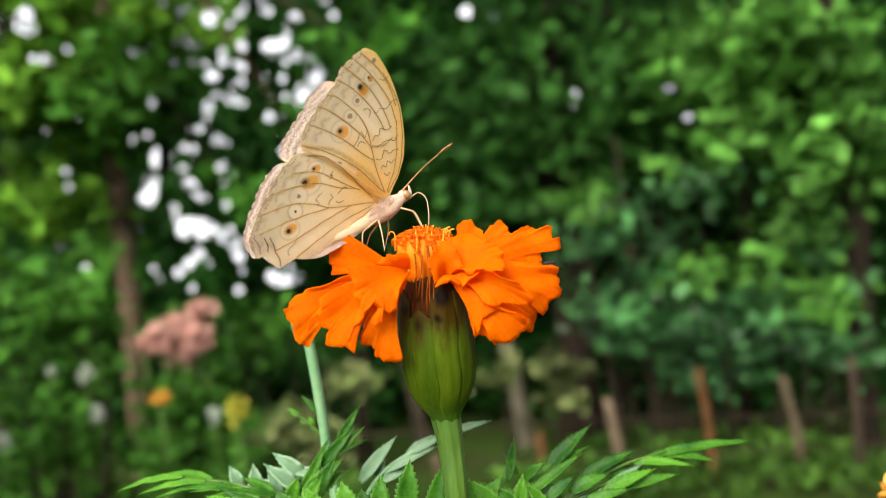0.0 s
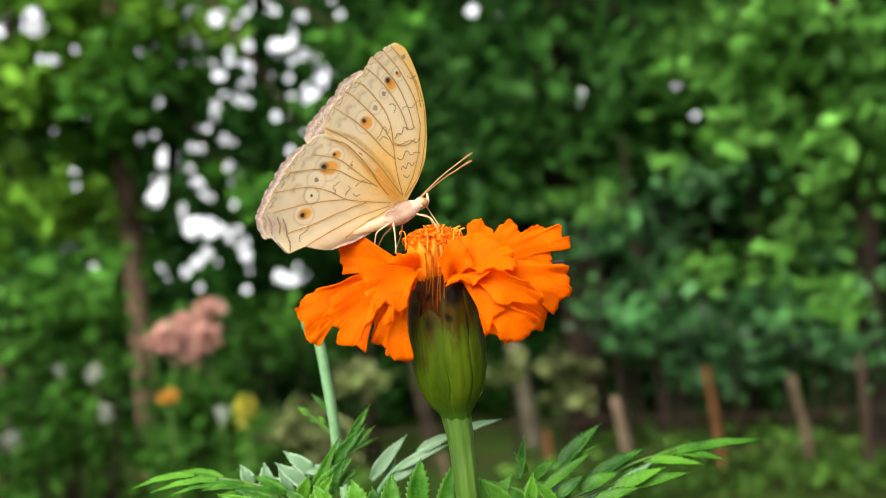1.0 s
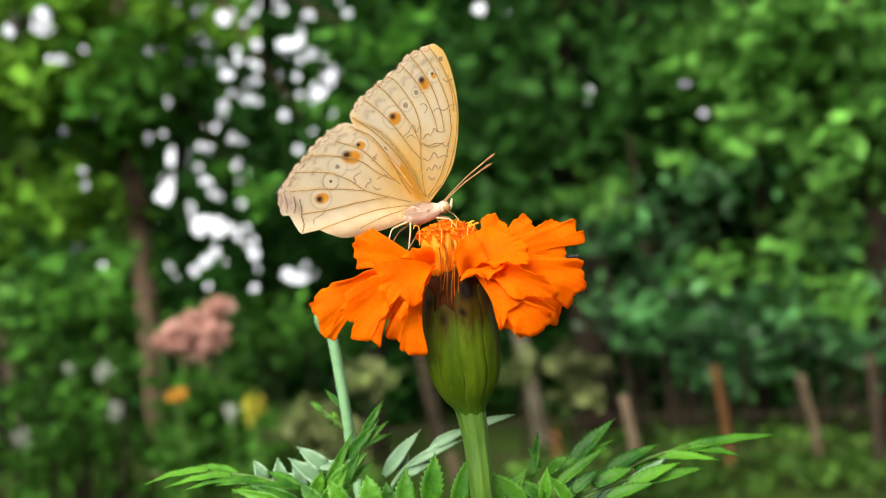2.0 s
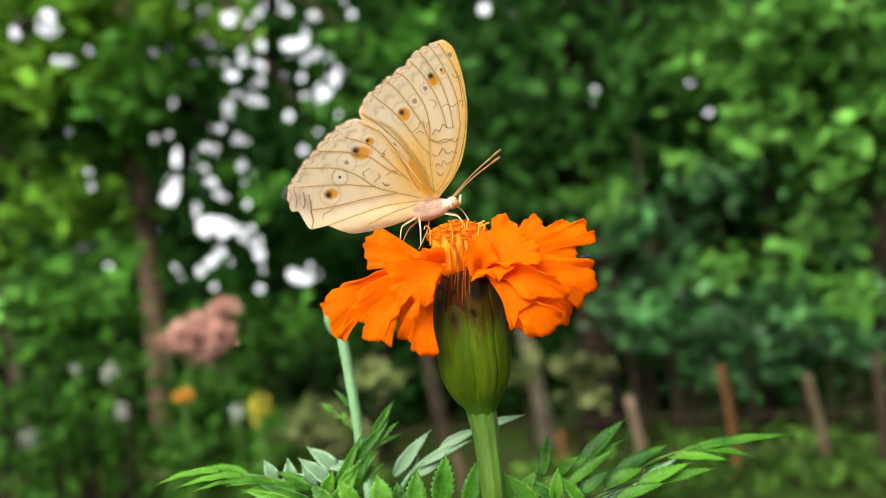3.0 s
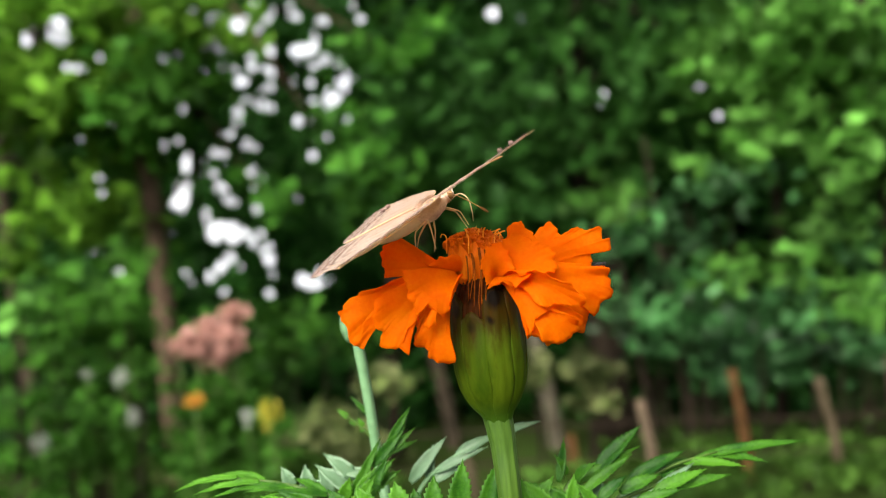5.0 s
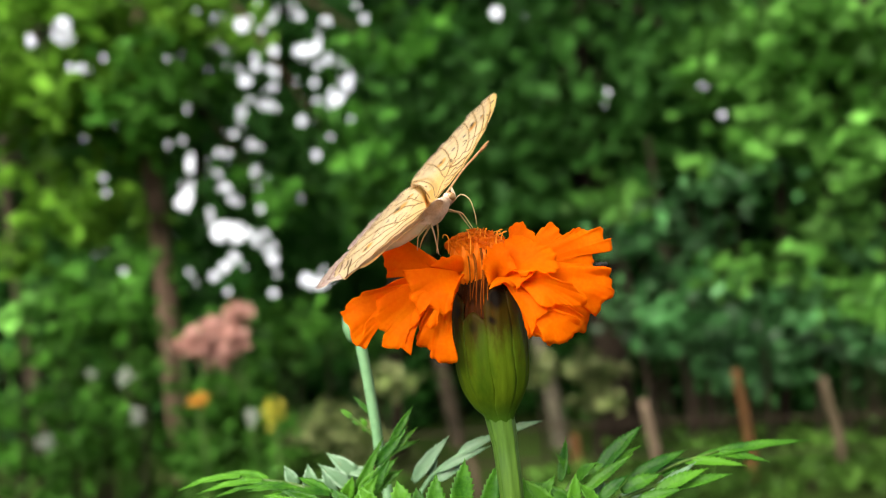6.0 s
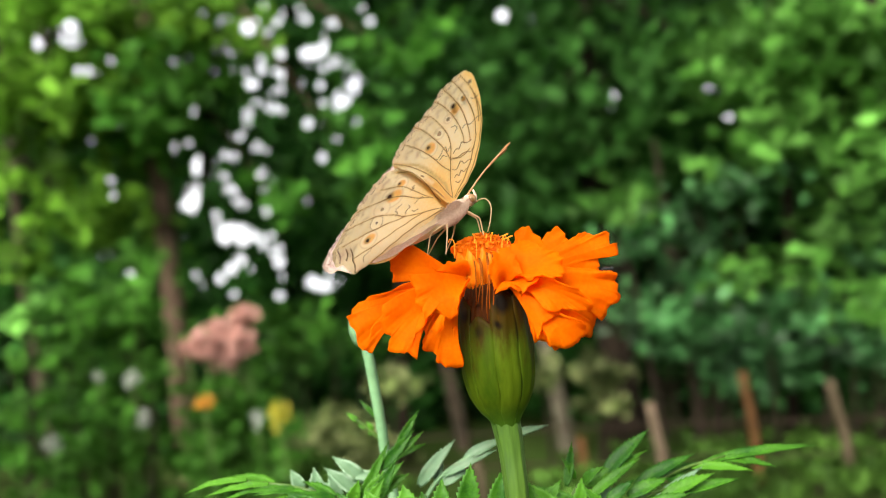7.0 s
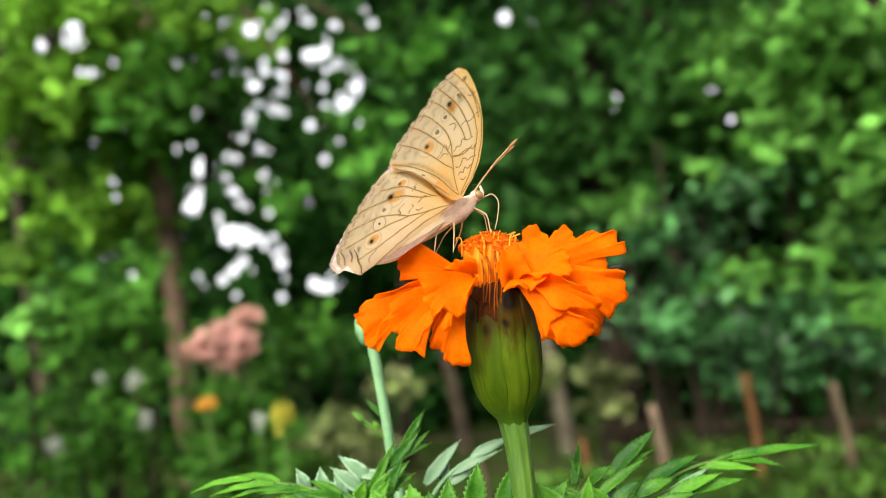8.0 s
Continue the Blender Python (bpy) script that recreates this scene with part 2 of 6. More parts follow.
def build_cloud_bank():
    """the bright overcast far behind the wood"""
    m = bpy.data.materials.new("bright_overcast")
    m.use_nodes = True
    n, l = m.node_tree.nodes, m.node_tree.links
    n.remove(n["Principled BSDF"])
    em, no, tc, rp = n.new("ShaderNodeEmission"), n.new("ShaderNodeTexNoise"), n.new("ShaderNodeTexCoord"), n.new("ShaderNodeValToRGB")
    no.inputs["Scale"].default_value, no.inputs["Detail"].default_value = 0.02, 5
    l.new(tc.outputs["Object"], no.inputs["Vector"])
    rp.color_ramp.elements[0].color, rp.color_ramp.elements[1].color = (0.9, 0.94, 0.98, 1), (1.0, 1.0, 0.98, 1)
    l.new(no.outputs["Fac"], rp.inputs[0])
    l.new(rp.outputs[0], em.inputs["Color"])
    em.inputs["Strength"].default_value = 1.0
    l.new(em.outputs[0], n["Material Output"].inputs["Surface"])
    vs, fs = [], []
    for k in range(25):
        a = radians(-60 + 120 * k / 24)
        for z in (-1, 25, 60):
            vs.append((150 * math.sin(a), 150 * math.cos(a), z))
    for k in range(24):
        for j in range(2):
            fs.append((k * 3 + j, k * 3 + j + 3, k * 3 + j + 4, k * 3 + j + 1))
    tagged(put("backdrop", vs, fs, m), "bright white overcast sky beyond the trees", "sky", kind="structure")


build_cloud_bank()


# ---- leaf masses ----
def leaf_mass(rng, centres, size):
    """Many small folded leaves at the centres: vertices and faces, each leaf an island of its own."""
    n = len(centres)
    c = np.asarray(centres)
    d = rng.normal(size=(n, 3)) * np.array([1, 1, 0.6]) + np.array([0, 0, -0.35])
    d /= np.linalg.norm(d, axis=1, keepdims=True)
    u = rng.normal(size=(n, 3)) * 0.7 + np.array([0, -0.2, 1.0])
    s = np.cross(d, u)
    s /= np.linalg.norm(s, axis=1, keepdims=True)
    nn = np.cross(s, d)
    L = size * rng.uniform(0.6, 1.35, size=(n, 1))
    w = L * 0.27
    v = np.stack([c - d * L * 0.5, c - d * L * 0.15 + s * w - nn * L * 0.07, c + d * L * 0.2 + s * w * 0.85 - nn * L * 0.08,
                  c + d * L * 0.55 - nn * L * 0.12, c + d * L * 0.2 - s * w * 0.85 - nn * L * 0.08, c - d * L * 0.15 - s * w - nn * L * 0.07], 1)
    v = v.reshape(-1, 3)
    o = np.arange(n)[:, None] * 6
    f = np.concatenate([o + np.array([0, 1, 2, 3]), o + np.array([0, 3, 4, 5])], 0)
    return v, f.tolist()


def clumps(rng, box, n, r, per):
    """Leaf centres in n clumps whose middles lie in the ellipsoid box = (centre, half sizes)."""
    c, h = np.array(box[0]), np.array(box[1])
    m = rng.normal(size=(n, 3))
    m = m / np.linalg.norm(m, axis=1, keepdims=True) * rng.uniform(0.25, 1, size=(n, 1)) ** 0.5 * h + c
    k = rng.normal(size=(n, per, 3)) * (rng.uniform(0.6, 1.4, size=(n, 1, 1)) * r) * np.array([1, 1, 0.55])
    return (m[:, None, :] + k).reshape(-1, 3)


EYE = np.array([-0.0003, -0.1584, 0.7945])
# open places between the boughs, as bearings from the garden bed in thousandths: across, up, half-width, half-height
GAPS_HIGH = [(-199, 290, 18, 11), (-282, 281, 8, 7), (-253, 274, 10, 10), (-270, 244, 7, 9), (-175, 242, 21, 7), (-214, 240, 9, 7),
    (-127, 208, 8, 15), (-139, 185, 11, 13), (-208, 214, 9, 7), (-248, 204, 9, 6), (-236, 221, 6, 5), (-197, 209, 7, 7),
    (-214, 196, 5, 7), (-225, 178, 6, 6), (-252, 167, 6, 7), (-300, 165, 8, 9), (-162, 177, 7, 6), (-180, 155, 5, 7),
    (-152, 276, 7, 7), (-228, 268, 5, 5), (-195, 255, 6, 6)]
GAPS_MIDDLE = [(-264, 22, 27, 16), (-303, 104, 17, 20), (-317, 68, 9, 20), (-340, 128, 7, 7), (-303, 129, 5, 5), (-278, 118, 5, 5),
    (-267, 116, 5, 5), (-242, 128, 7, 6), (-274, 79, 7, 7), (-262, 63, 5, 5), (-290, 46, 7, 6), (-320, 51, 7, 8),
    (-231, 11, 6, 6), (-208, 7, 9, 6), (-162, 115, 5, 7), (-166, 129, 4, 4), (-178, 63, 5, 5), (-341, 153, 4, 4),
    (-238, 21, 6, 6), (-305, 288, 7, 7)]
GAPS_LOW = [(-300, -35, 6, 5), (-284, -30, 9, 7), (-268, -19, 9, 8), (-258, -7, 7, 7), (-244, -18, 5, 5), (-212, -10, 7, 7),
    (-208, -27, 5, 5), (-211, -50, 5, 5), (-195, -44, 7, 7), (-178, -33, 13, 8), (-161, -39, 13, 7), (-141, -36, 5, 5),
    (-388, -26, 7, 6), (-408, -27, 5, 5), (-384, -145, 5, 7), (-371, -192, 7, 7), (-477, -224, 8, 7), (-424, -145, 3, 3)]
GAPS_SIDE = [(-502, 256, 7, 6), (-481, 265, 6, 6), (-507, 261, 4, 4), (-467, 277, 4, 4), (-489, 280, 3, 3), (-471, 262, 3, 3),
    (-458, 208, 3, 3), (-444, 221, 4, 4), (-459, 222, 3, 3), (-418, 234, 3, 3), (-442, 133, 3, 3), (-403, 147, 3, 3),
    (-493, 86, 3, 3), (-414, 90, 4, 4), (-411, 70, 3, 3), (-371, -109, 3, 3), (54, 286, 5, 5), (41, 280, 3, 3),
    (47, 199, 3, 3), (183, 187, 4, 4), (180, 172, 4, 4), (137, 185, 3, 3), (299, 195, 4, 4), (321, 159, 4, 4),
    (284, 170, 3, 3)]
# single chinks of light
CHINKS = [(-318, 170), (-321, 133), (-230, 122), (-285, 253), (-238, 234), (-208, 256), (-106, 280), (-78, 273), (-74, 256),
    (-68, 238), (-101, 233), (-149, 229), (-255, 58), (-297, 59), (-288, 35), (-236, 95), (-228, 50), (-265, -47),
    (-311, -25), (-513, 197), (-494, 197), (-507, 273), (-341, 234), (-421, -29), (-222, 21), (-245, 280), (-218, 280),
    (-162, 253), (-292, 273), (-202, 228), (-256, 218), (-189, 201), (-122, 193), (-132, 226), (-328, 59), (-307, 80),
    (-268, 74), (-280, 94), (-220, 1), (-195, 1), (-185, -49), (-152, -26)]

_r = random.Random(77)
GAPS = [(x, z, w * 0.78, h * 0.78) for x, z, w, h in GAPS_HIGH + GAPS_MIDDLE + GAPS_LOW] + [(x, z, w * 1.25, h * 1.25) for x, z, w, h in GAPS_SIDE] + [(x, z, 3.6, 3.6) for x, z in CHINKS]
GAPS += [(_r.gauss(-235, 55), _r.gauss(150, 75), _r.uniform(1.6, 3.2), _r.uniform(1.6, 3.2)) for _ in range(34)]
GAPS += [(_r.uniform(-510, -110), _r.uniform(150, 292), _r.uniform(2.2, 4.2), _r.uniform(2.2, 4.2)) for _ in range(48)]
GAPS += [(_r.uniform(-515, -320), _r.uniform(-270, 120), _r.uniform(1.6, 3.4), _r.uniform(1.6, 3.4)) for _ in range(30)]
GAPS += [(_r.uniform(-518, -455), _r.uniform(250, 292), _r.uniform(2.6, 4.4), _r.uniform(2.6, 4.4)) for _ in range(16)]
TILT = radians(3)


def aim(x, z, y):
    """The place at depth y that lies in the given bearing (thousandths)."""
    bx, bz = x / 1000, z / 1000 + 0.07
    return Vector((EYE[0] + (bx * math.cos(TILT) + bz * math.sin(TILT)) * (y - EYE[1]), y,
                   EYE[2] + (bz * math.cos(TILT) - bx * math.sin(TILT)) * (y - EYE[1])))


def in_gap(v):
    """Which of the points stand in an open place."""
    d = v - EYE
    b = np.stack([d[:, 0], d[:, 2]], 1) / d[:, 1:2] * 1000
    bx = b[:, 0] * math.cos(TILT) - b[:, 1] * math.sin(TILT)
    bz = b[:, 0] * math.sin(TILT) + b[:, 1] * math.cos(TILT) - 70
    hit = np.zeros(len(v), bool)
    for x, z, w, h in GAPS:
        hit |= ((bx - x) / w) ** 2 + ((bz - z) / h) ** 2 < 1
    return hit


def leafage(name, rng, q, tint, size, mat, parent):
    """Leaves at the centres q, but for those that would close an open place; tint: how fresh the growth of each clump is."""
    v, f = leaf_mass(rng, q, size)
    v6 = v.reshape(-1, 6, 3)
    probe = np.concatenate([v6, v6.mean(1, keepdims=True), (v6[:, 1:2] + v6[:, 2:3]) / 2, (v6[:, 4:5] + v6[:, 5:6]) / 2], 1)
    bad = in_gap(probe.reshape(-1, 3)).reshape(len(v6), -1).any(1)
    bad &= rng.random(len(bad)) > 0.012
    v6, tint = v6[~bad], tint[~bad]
    o = np.arange(len(v6))[:, None] * 6
    f = np.concatenate([o + np.array([0, 1, 2, 3]), o + np.array([0, 3, 4, 5])], 0).tolist()
    ob = put(name, v6.reshape(-1, 3), f, mat, parent, smooth=False)
    at = ob.data.attributes.new("tint", "FLOAT", "POINT")
    at.data.foreach_set("value", np.repeat(tint * rng.uniform(0.8, 1.2, len(tint)), 6).astype(np.float32))
    return ob


def masses(rng, rows):
    """Leaf centres and clump tints of leaf masses: rows of (across, up, half-width, half-height in thousandths, depth, clumps, leaves in each, clump radius)."""
    qs, ts = [], []
    for x, z, w, h, y, n, per, r in rows:
        c = aim(x, z, y)
        q = clumps(rng, (c, (w * y / 1000, 0.22 + w * y / 2500, h * y / 1000)), n, r, per)
        ts.append(np.repeat(np.clip(rng.lognormal(0, 0.42, n), 0.35, 2.0), per))
        qs.append(q)
    q, t = np.concatenate(qs), np.concatenate(ts)
    ok = q[:, 2] > 0.04
    return q[ok], t[ok]


def tree(name, at, height, radius, lean, crown, mat, bark, label, seed, leaf=0.105, limbs=6, above=()):
    """trunk, boughs and a crown of leaf masses (rows as for masses); above: further masses, (centre, half sizes,
    clumps), some of them added unseen overhead for shade.
    """
    rng = np.random.default_rng(seed)
    root = thing(name, at, label, "tree", "trees behind the garden")
    a = Vector(at)
    top = a + Vector((lean[0], lean[1], height))
    mid = a.lerp(top, 0.5) + Vector((rng.normal() * 0.03, rng.normal() * 0.06, 0))
    v, f = tube([a - Vector((0, 0, 0.05)), a + Vector((0, 0, 0.12)), mid, top], [radius * 1.4, radius * 1.08, radius, radius * 0.85, radius * 0.4], 12, 24)
    v = [p + Vector((noise.noise(p * 9), noise.noise(p * 9 + Vector((7, 0, 0))), 0)) * radius * 0.2 for p in v]
    put("trunk", v, f, bark, root)
    goals = [aim(r[0], r[1], r[4]) for r in crown] + [Vector(r[0]) for r in above]
    for i in range(min(limbs, len(goals))):
        p = a.lerp(top, 0.4 + 0.55 * i / limbs)
        g = goals[(i * 3 + 1) % len(goals)]
        v, f = tube([p, p.lerp(g, 0.5) + Vector((0, 0, 0.12)), g], [radius * 0.4, radius * 0.24, radius * 0.06], 7, 10)
        put("bough", v, f, bark, root)
    q, t = masses(rng, crown) if crown else (np.zeros((0, 3)), np.zeros(0))
    for c, h, n in above:
        e = clumps(rng, (c, h), n, 0.3, 70)
        q, t = np.concatenate([q, e]), np.concatenate([t, np.ones(len(e))])
    leafage("crown", rng, q, t, leaf, mat, root)
    return root


def shrub(name, at, rows, mat, label, seed, leaf=0.08, category="shrub", group="shrubs behind the garden"):
    rng = np.random.default_rng(seed)
    root = thing(name, at, label, category, group)
    for b in rows:
        for i in range(2):
            g = aim(b[0] + rng.normal() * b[2] * 0.4, b[1] + rng.normal() * b[3] * 0.4, b[4])
            foot = Vector(at).lerp(Vector((g.x, g.y, 0)), 0.8) - Vector((0, 0, 0.03))
            put("branch", *tube([foot, foot.lerp(g, 0.55) + Vector((0.02, 0, 0.05)), g], [0.009, 0.006, 0.003], 6, 8), M_BARK, root)
    q, t = masses(rng, rows)
    leafage("foliage", rng, q, t, leaf, mat, root)
    return root


def trunk_from(low, high, y, z0=0.0):
    """Foot on the ground and lean of a stem that passes through two bearings at depth y."""
    a, b = aim(*low, y), aim(*high, y)
    k = (a.z - z0) / (b.z - a.z)
    foot = a - (b - a) * k
    return (foot.x, y, 0.0), ((b.x - a.x) / (b.z - a.z))


def build_background():
    # standing trees, nearest first
    # above: leaves added overhead, out of view, to shade what stands behind
    tree("tree", (-1.45, 4.3, 0), 3.8, 0.056, (-0.33, 0.1), [(-328, 263, 46, 30, 4.3, 3, 26, 0.1), (-391, 236, 56, 37, 4.3, 5, 26, 0.1),
        (-92, 253, 60, 27, 4.3, 4, 26, 0.1), (-39, 243, 30, 30, 4.3, 3, 26, 0.1),
        (-301, 200, 33, 27, 4.3, 3, 26, 0.1), (-149, 137, 46, 46, 4.3, 3, 26, 0.1),
        (-89, 74, 40, 53, 4.3, 3, 26, 0.1), (-222, 67, 40, 40, 4.3, 3, 26, 0.1), (-351, 213, 33, 60, 4.05, 26, 26, 0.1), (-355, 150, 27, 27, 4.05, 10, 26, 0.1)],
         M_TREE, M_BARKBROWN, "slim brown-barked tree with sparse dark green leaves", 1, above=[((-0.6, 3.7, 4.1), (0.9, 1.0, 0.4), 36)])
    tree("tree", (-2.6, 4.4, 0), 3.8, 0.06, (-0.15, 0.1), [(-481, 233, 46, 27, 4.2, 3, 26, 0.1), (-481, 153, 60, 30, 4.2, 4, 26, 0.1),
        (-408, 127, 40, 27, 4.2, 3, 26, 0.1), (-394, 74, 30, 40, 4.2, 3, 26, 0.1),
        (-428, 27, 40, 40, 4.2, 4, 26, 0.1), (-494, 14, 40, 40, 4.2, 4, 26, 0.1),
        (-511, 100, 27, 27, 4.2, 3, 26, 0.1), (-448, 266, 73, 30, 4.0, 30, 26, 0.11), (-494, 193, 46, 30, 4.0, 18, 26, 0.11), (-434, 180, 46, 33, 4.0, 20, 26, 0.11), (-301, 276, 40, 23, 4.0, 12, 26, 0.1)],
         M_TREEWARM, M_BARK, "olive-green tree with loose foliage", 7)
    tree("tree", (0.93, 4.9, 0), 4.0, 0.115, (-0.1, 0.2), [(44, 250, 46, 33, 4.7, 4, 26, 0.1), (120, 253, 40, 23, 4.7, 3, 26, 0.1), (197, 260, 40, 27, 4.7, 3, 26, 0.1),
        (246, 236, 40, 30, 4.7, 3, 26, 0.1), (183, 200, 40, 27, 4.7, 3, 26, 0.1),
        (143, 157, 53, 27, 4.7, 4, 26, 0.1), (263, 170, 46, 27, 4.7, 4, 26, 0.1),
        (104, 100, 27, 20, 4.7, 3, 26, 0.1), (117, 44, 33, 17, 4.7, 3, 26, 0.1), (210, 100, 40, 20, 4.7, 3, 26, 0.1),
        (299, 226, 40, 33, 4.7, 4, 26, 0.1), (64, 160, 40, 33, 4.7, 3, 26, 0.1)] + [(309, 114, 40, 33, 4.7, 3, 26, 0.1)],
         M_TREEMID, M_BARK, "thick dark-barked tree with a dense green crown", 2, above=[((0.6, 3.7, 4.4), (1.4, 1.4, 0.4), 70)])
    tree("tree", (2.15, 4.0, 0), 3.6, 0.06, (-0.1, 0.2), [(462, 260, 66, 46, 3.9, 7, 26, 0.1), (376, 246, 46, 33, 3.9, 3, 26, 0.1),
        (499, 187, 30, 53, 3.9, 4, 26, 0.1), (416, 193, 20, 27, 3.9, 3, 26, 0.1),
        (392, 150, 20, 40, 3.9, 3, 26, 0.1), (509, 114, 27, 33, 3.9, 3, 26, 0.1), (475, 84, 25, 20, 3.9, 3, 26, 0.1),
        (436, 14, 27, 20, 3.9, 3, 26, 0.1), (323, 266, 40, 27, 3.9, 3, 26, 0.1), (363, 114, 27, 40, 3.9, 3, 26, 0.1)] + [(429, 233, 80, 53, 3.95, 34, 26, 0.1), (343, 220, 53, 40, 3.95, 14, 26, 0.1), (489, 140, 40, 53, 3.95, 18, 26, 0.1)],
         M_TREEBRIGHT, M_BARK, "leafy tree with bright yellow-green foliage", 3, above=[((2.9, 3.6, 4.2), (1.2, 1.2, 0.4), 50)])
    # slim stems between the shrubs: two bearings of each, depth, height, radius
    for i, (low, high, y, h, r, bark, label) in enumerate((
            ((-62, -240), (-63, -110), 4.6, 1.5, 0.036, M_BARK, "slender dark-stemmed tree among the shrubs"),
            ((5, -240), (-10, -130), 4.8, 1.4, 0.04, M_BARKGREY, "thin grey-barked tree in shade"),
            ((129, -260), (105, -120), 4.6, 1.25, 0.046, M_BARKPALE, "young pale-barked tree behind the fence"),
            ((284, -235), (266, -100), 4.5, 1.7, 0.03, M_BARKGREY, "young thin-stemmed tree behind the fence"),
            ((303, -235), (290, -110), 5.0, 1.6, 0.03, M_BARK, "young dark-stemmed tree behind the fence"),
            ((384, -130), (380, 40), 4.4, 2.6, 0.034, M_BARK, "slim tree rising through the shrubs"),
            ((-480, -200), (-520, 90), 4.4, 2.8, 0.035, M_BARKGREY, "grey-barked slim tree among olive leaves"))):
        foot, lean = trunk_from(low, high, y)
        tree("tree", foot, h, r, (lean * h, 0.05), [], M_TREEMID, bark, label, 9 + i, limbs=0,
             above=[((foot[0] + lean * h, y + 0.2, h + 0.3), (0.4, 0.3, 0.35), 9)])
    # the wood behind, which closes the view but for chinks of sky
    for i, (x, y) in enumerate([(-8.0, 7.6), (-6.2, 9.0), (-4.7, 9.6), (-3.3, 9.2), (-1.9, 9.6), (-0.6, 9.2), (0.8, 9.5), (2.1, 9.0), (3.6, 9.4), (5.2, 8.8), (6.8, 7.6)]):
        tree("tree", (x, y, 0), 5.5, 0.14, (0.1, 0.1), [], M_TREESHADE, M_BARK, "broad wood tree, its leaves darkened for shade", 20 + i, leaf=0.16,
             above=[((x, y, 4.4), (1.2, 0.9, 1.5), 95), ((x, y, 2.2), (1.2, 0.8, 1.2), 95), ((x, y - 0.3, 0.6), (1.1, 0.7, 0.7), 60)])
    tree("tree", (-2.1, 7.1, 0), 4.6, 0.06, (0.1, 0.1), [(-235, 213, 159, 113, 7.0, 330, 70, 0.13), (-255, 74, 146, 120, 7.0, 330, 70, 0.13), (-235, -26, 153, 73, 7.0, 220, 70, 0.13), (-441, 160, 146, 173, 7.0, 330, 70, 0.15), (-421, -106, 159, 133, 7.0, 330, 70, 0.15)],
         M_TREESHADE, M_BARK, "fine-leaved tree darkened for shade with chinks of sky in its crown", 8, leaf=0.06)
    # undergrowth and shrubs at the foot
    shrub("hedge", tuple(aim(330, -150, 6.0).xy) + (0,), [(143, -132, 120, 33, 6.2, 60, 60, 0.16), (343, -139, 133, 40, 6.0, 80, 60, 0.16), (502, -132, 80, 46, 6.0, 60, 60, 0.16), (343, -212, 219, 20, 5.6, 90, 50, 0.12)], M_TREESHADE, "dark undergrowth in the shade of the trees", 41, 0.13, "hedge")
    shrub("hedge", tuple(aim(-260, -150, 6.2).xy) + (0,), [(-109, -132, 120, 40, 6.4, 70, 60, 0.16), (-288, -106, 120, 53, 6.4, 80, 60, 0.16), (-454, -79, 120, 66, 6.2, 80, 60, 0.16), (-189, -225, 199, 27, 5.8, 90, 50, 0.12), (-441, -212, 133, 46, 5.6, 80, 50, 0.12)], M_TREESHADE, "low hedge darkened for shade below the open sky", 40, 0.13, "hedge")
    shrub("tall_hedge", tuple(aim(250, -100, 6.6).xy) + (0,), [(343, 193, 219, 93, 6.6, 260, 60, 0.2), (376, 27, 219, 80, 6.4, 200, 60, 0.2), (77, 127, 166, 153, 6.8, 260, 60, 0.2)], M_TREESHADE, "tall hedge of broad leaves darkened for shade behind the trees", 42, 0.14, "hedge")
    shrub("shrub", tuple(aim(-410, -230, 3.4).xy) + (0,), [(-391, -6, 25, 27, 3.4, 3, 26, 0.1), (-414, -79, 40, 33, 3.4, 3, 26, 0.1),
        (-458, -39, 40, 27, 3.4, 3, 26, 0.1), (-481, -112, 46, 33, 3.4, 3, 26, 0.1),
        (-421, -165, 40, 33, 3.4, 3, 26, 0.1), (-481, -192, 46, 33, 3.4, 3, 26, 0.1),
        (-388, -245, 60, 33, 3.4, 3, 26, 0.1), (-481, -265, 53, 27, 3.4, 3, 26, 0.1),
        (-295, -232, 40, 40, 3.4, 3, 26, 0.1)], M_SHRUB, "leafy green garden shrub with small leaves", 50, 0.07)
    shrub("shrub", tuple(aim(-360, -230, 3.2).xy) + (0,), [(-380, -132, 17, 40, 3.2, 3, 26, 0.1), (-378, -52, 15, 33, 3.2, 3, 26, 0.1),
        (-408, -119, 20, 27, 3.2, 3, 26, 0.1), (-448, -79, 20, 27, 3.2, 3, 26, 0.1),
        (-378, -218, 20, 27, 3.2, 3, 26, 0.1)], M_SHRUB, "tall sapling with fresh yellow-green leaves", 59, 0.075)
    shrub("shrub", tuple(aim(-200, -230, 4.3).xy) + (0,), [(-195, -106, 40, 27, 4.3, 3, 26, 0.1), (-149, -106, 27, 27, 4.3, 3, 26, 0.1),
        (-262, -165, 40, 20, 4.3, 3, 26, 0.1), (-202, -79, 33, 20, 4.3, 3, 26, 0.1),
        (-228, -225, 40, 33, 4.3, 3, 26, 0.1), (-109, -106, 27, 27, 4.3, 3, 26, 0.1)], M_SHRUB, "low green shrub among the trunks", 52, 0.07)
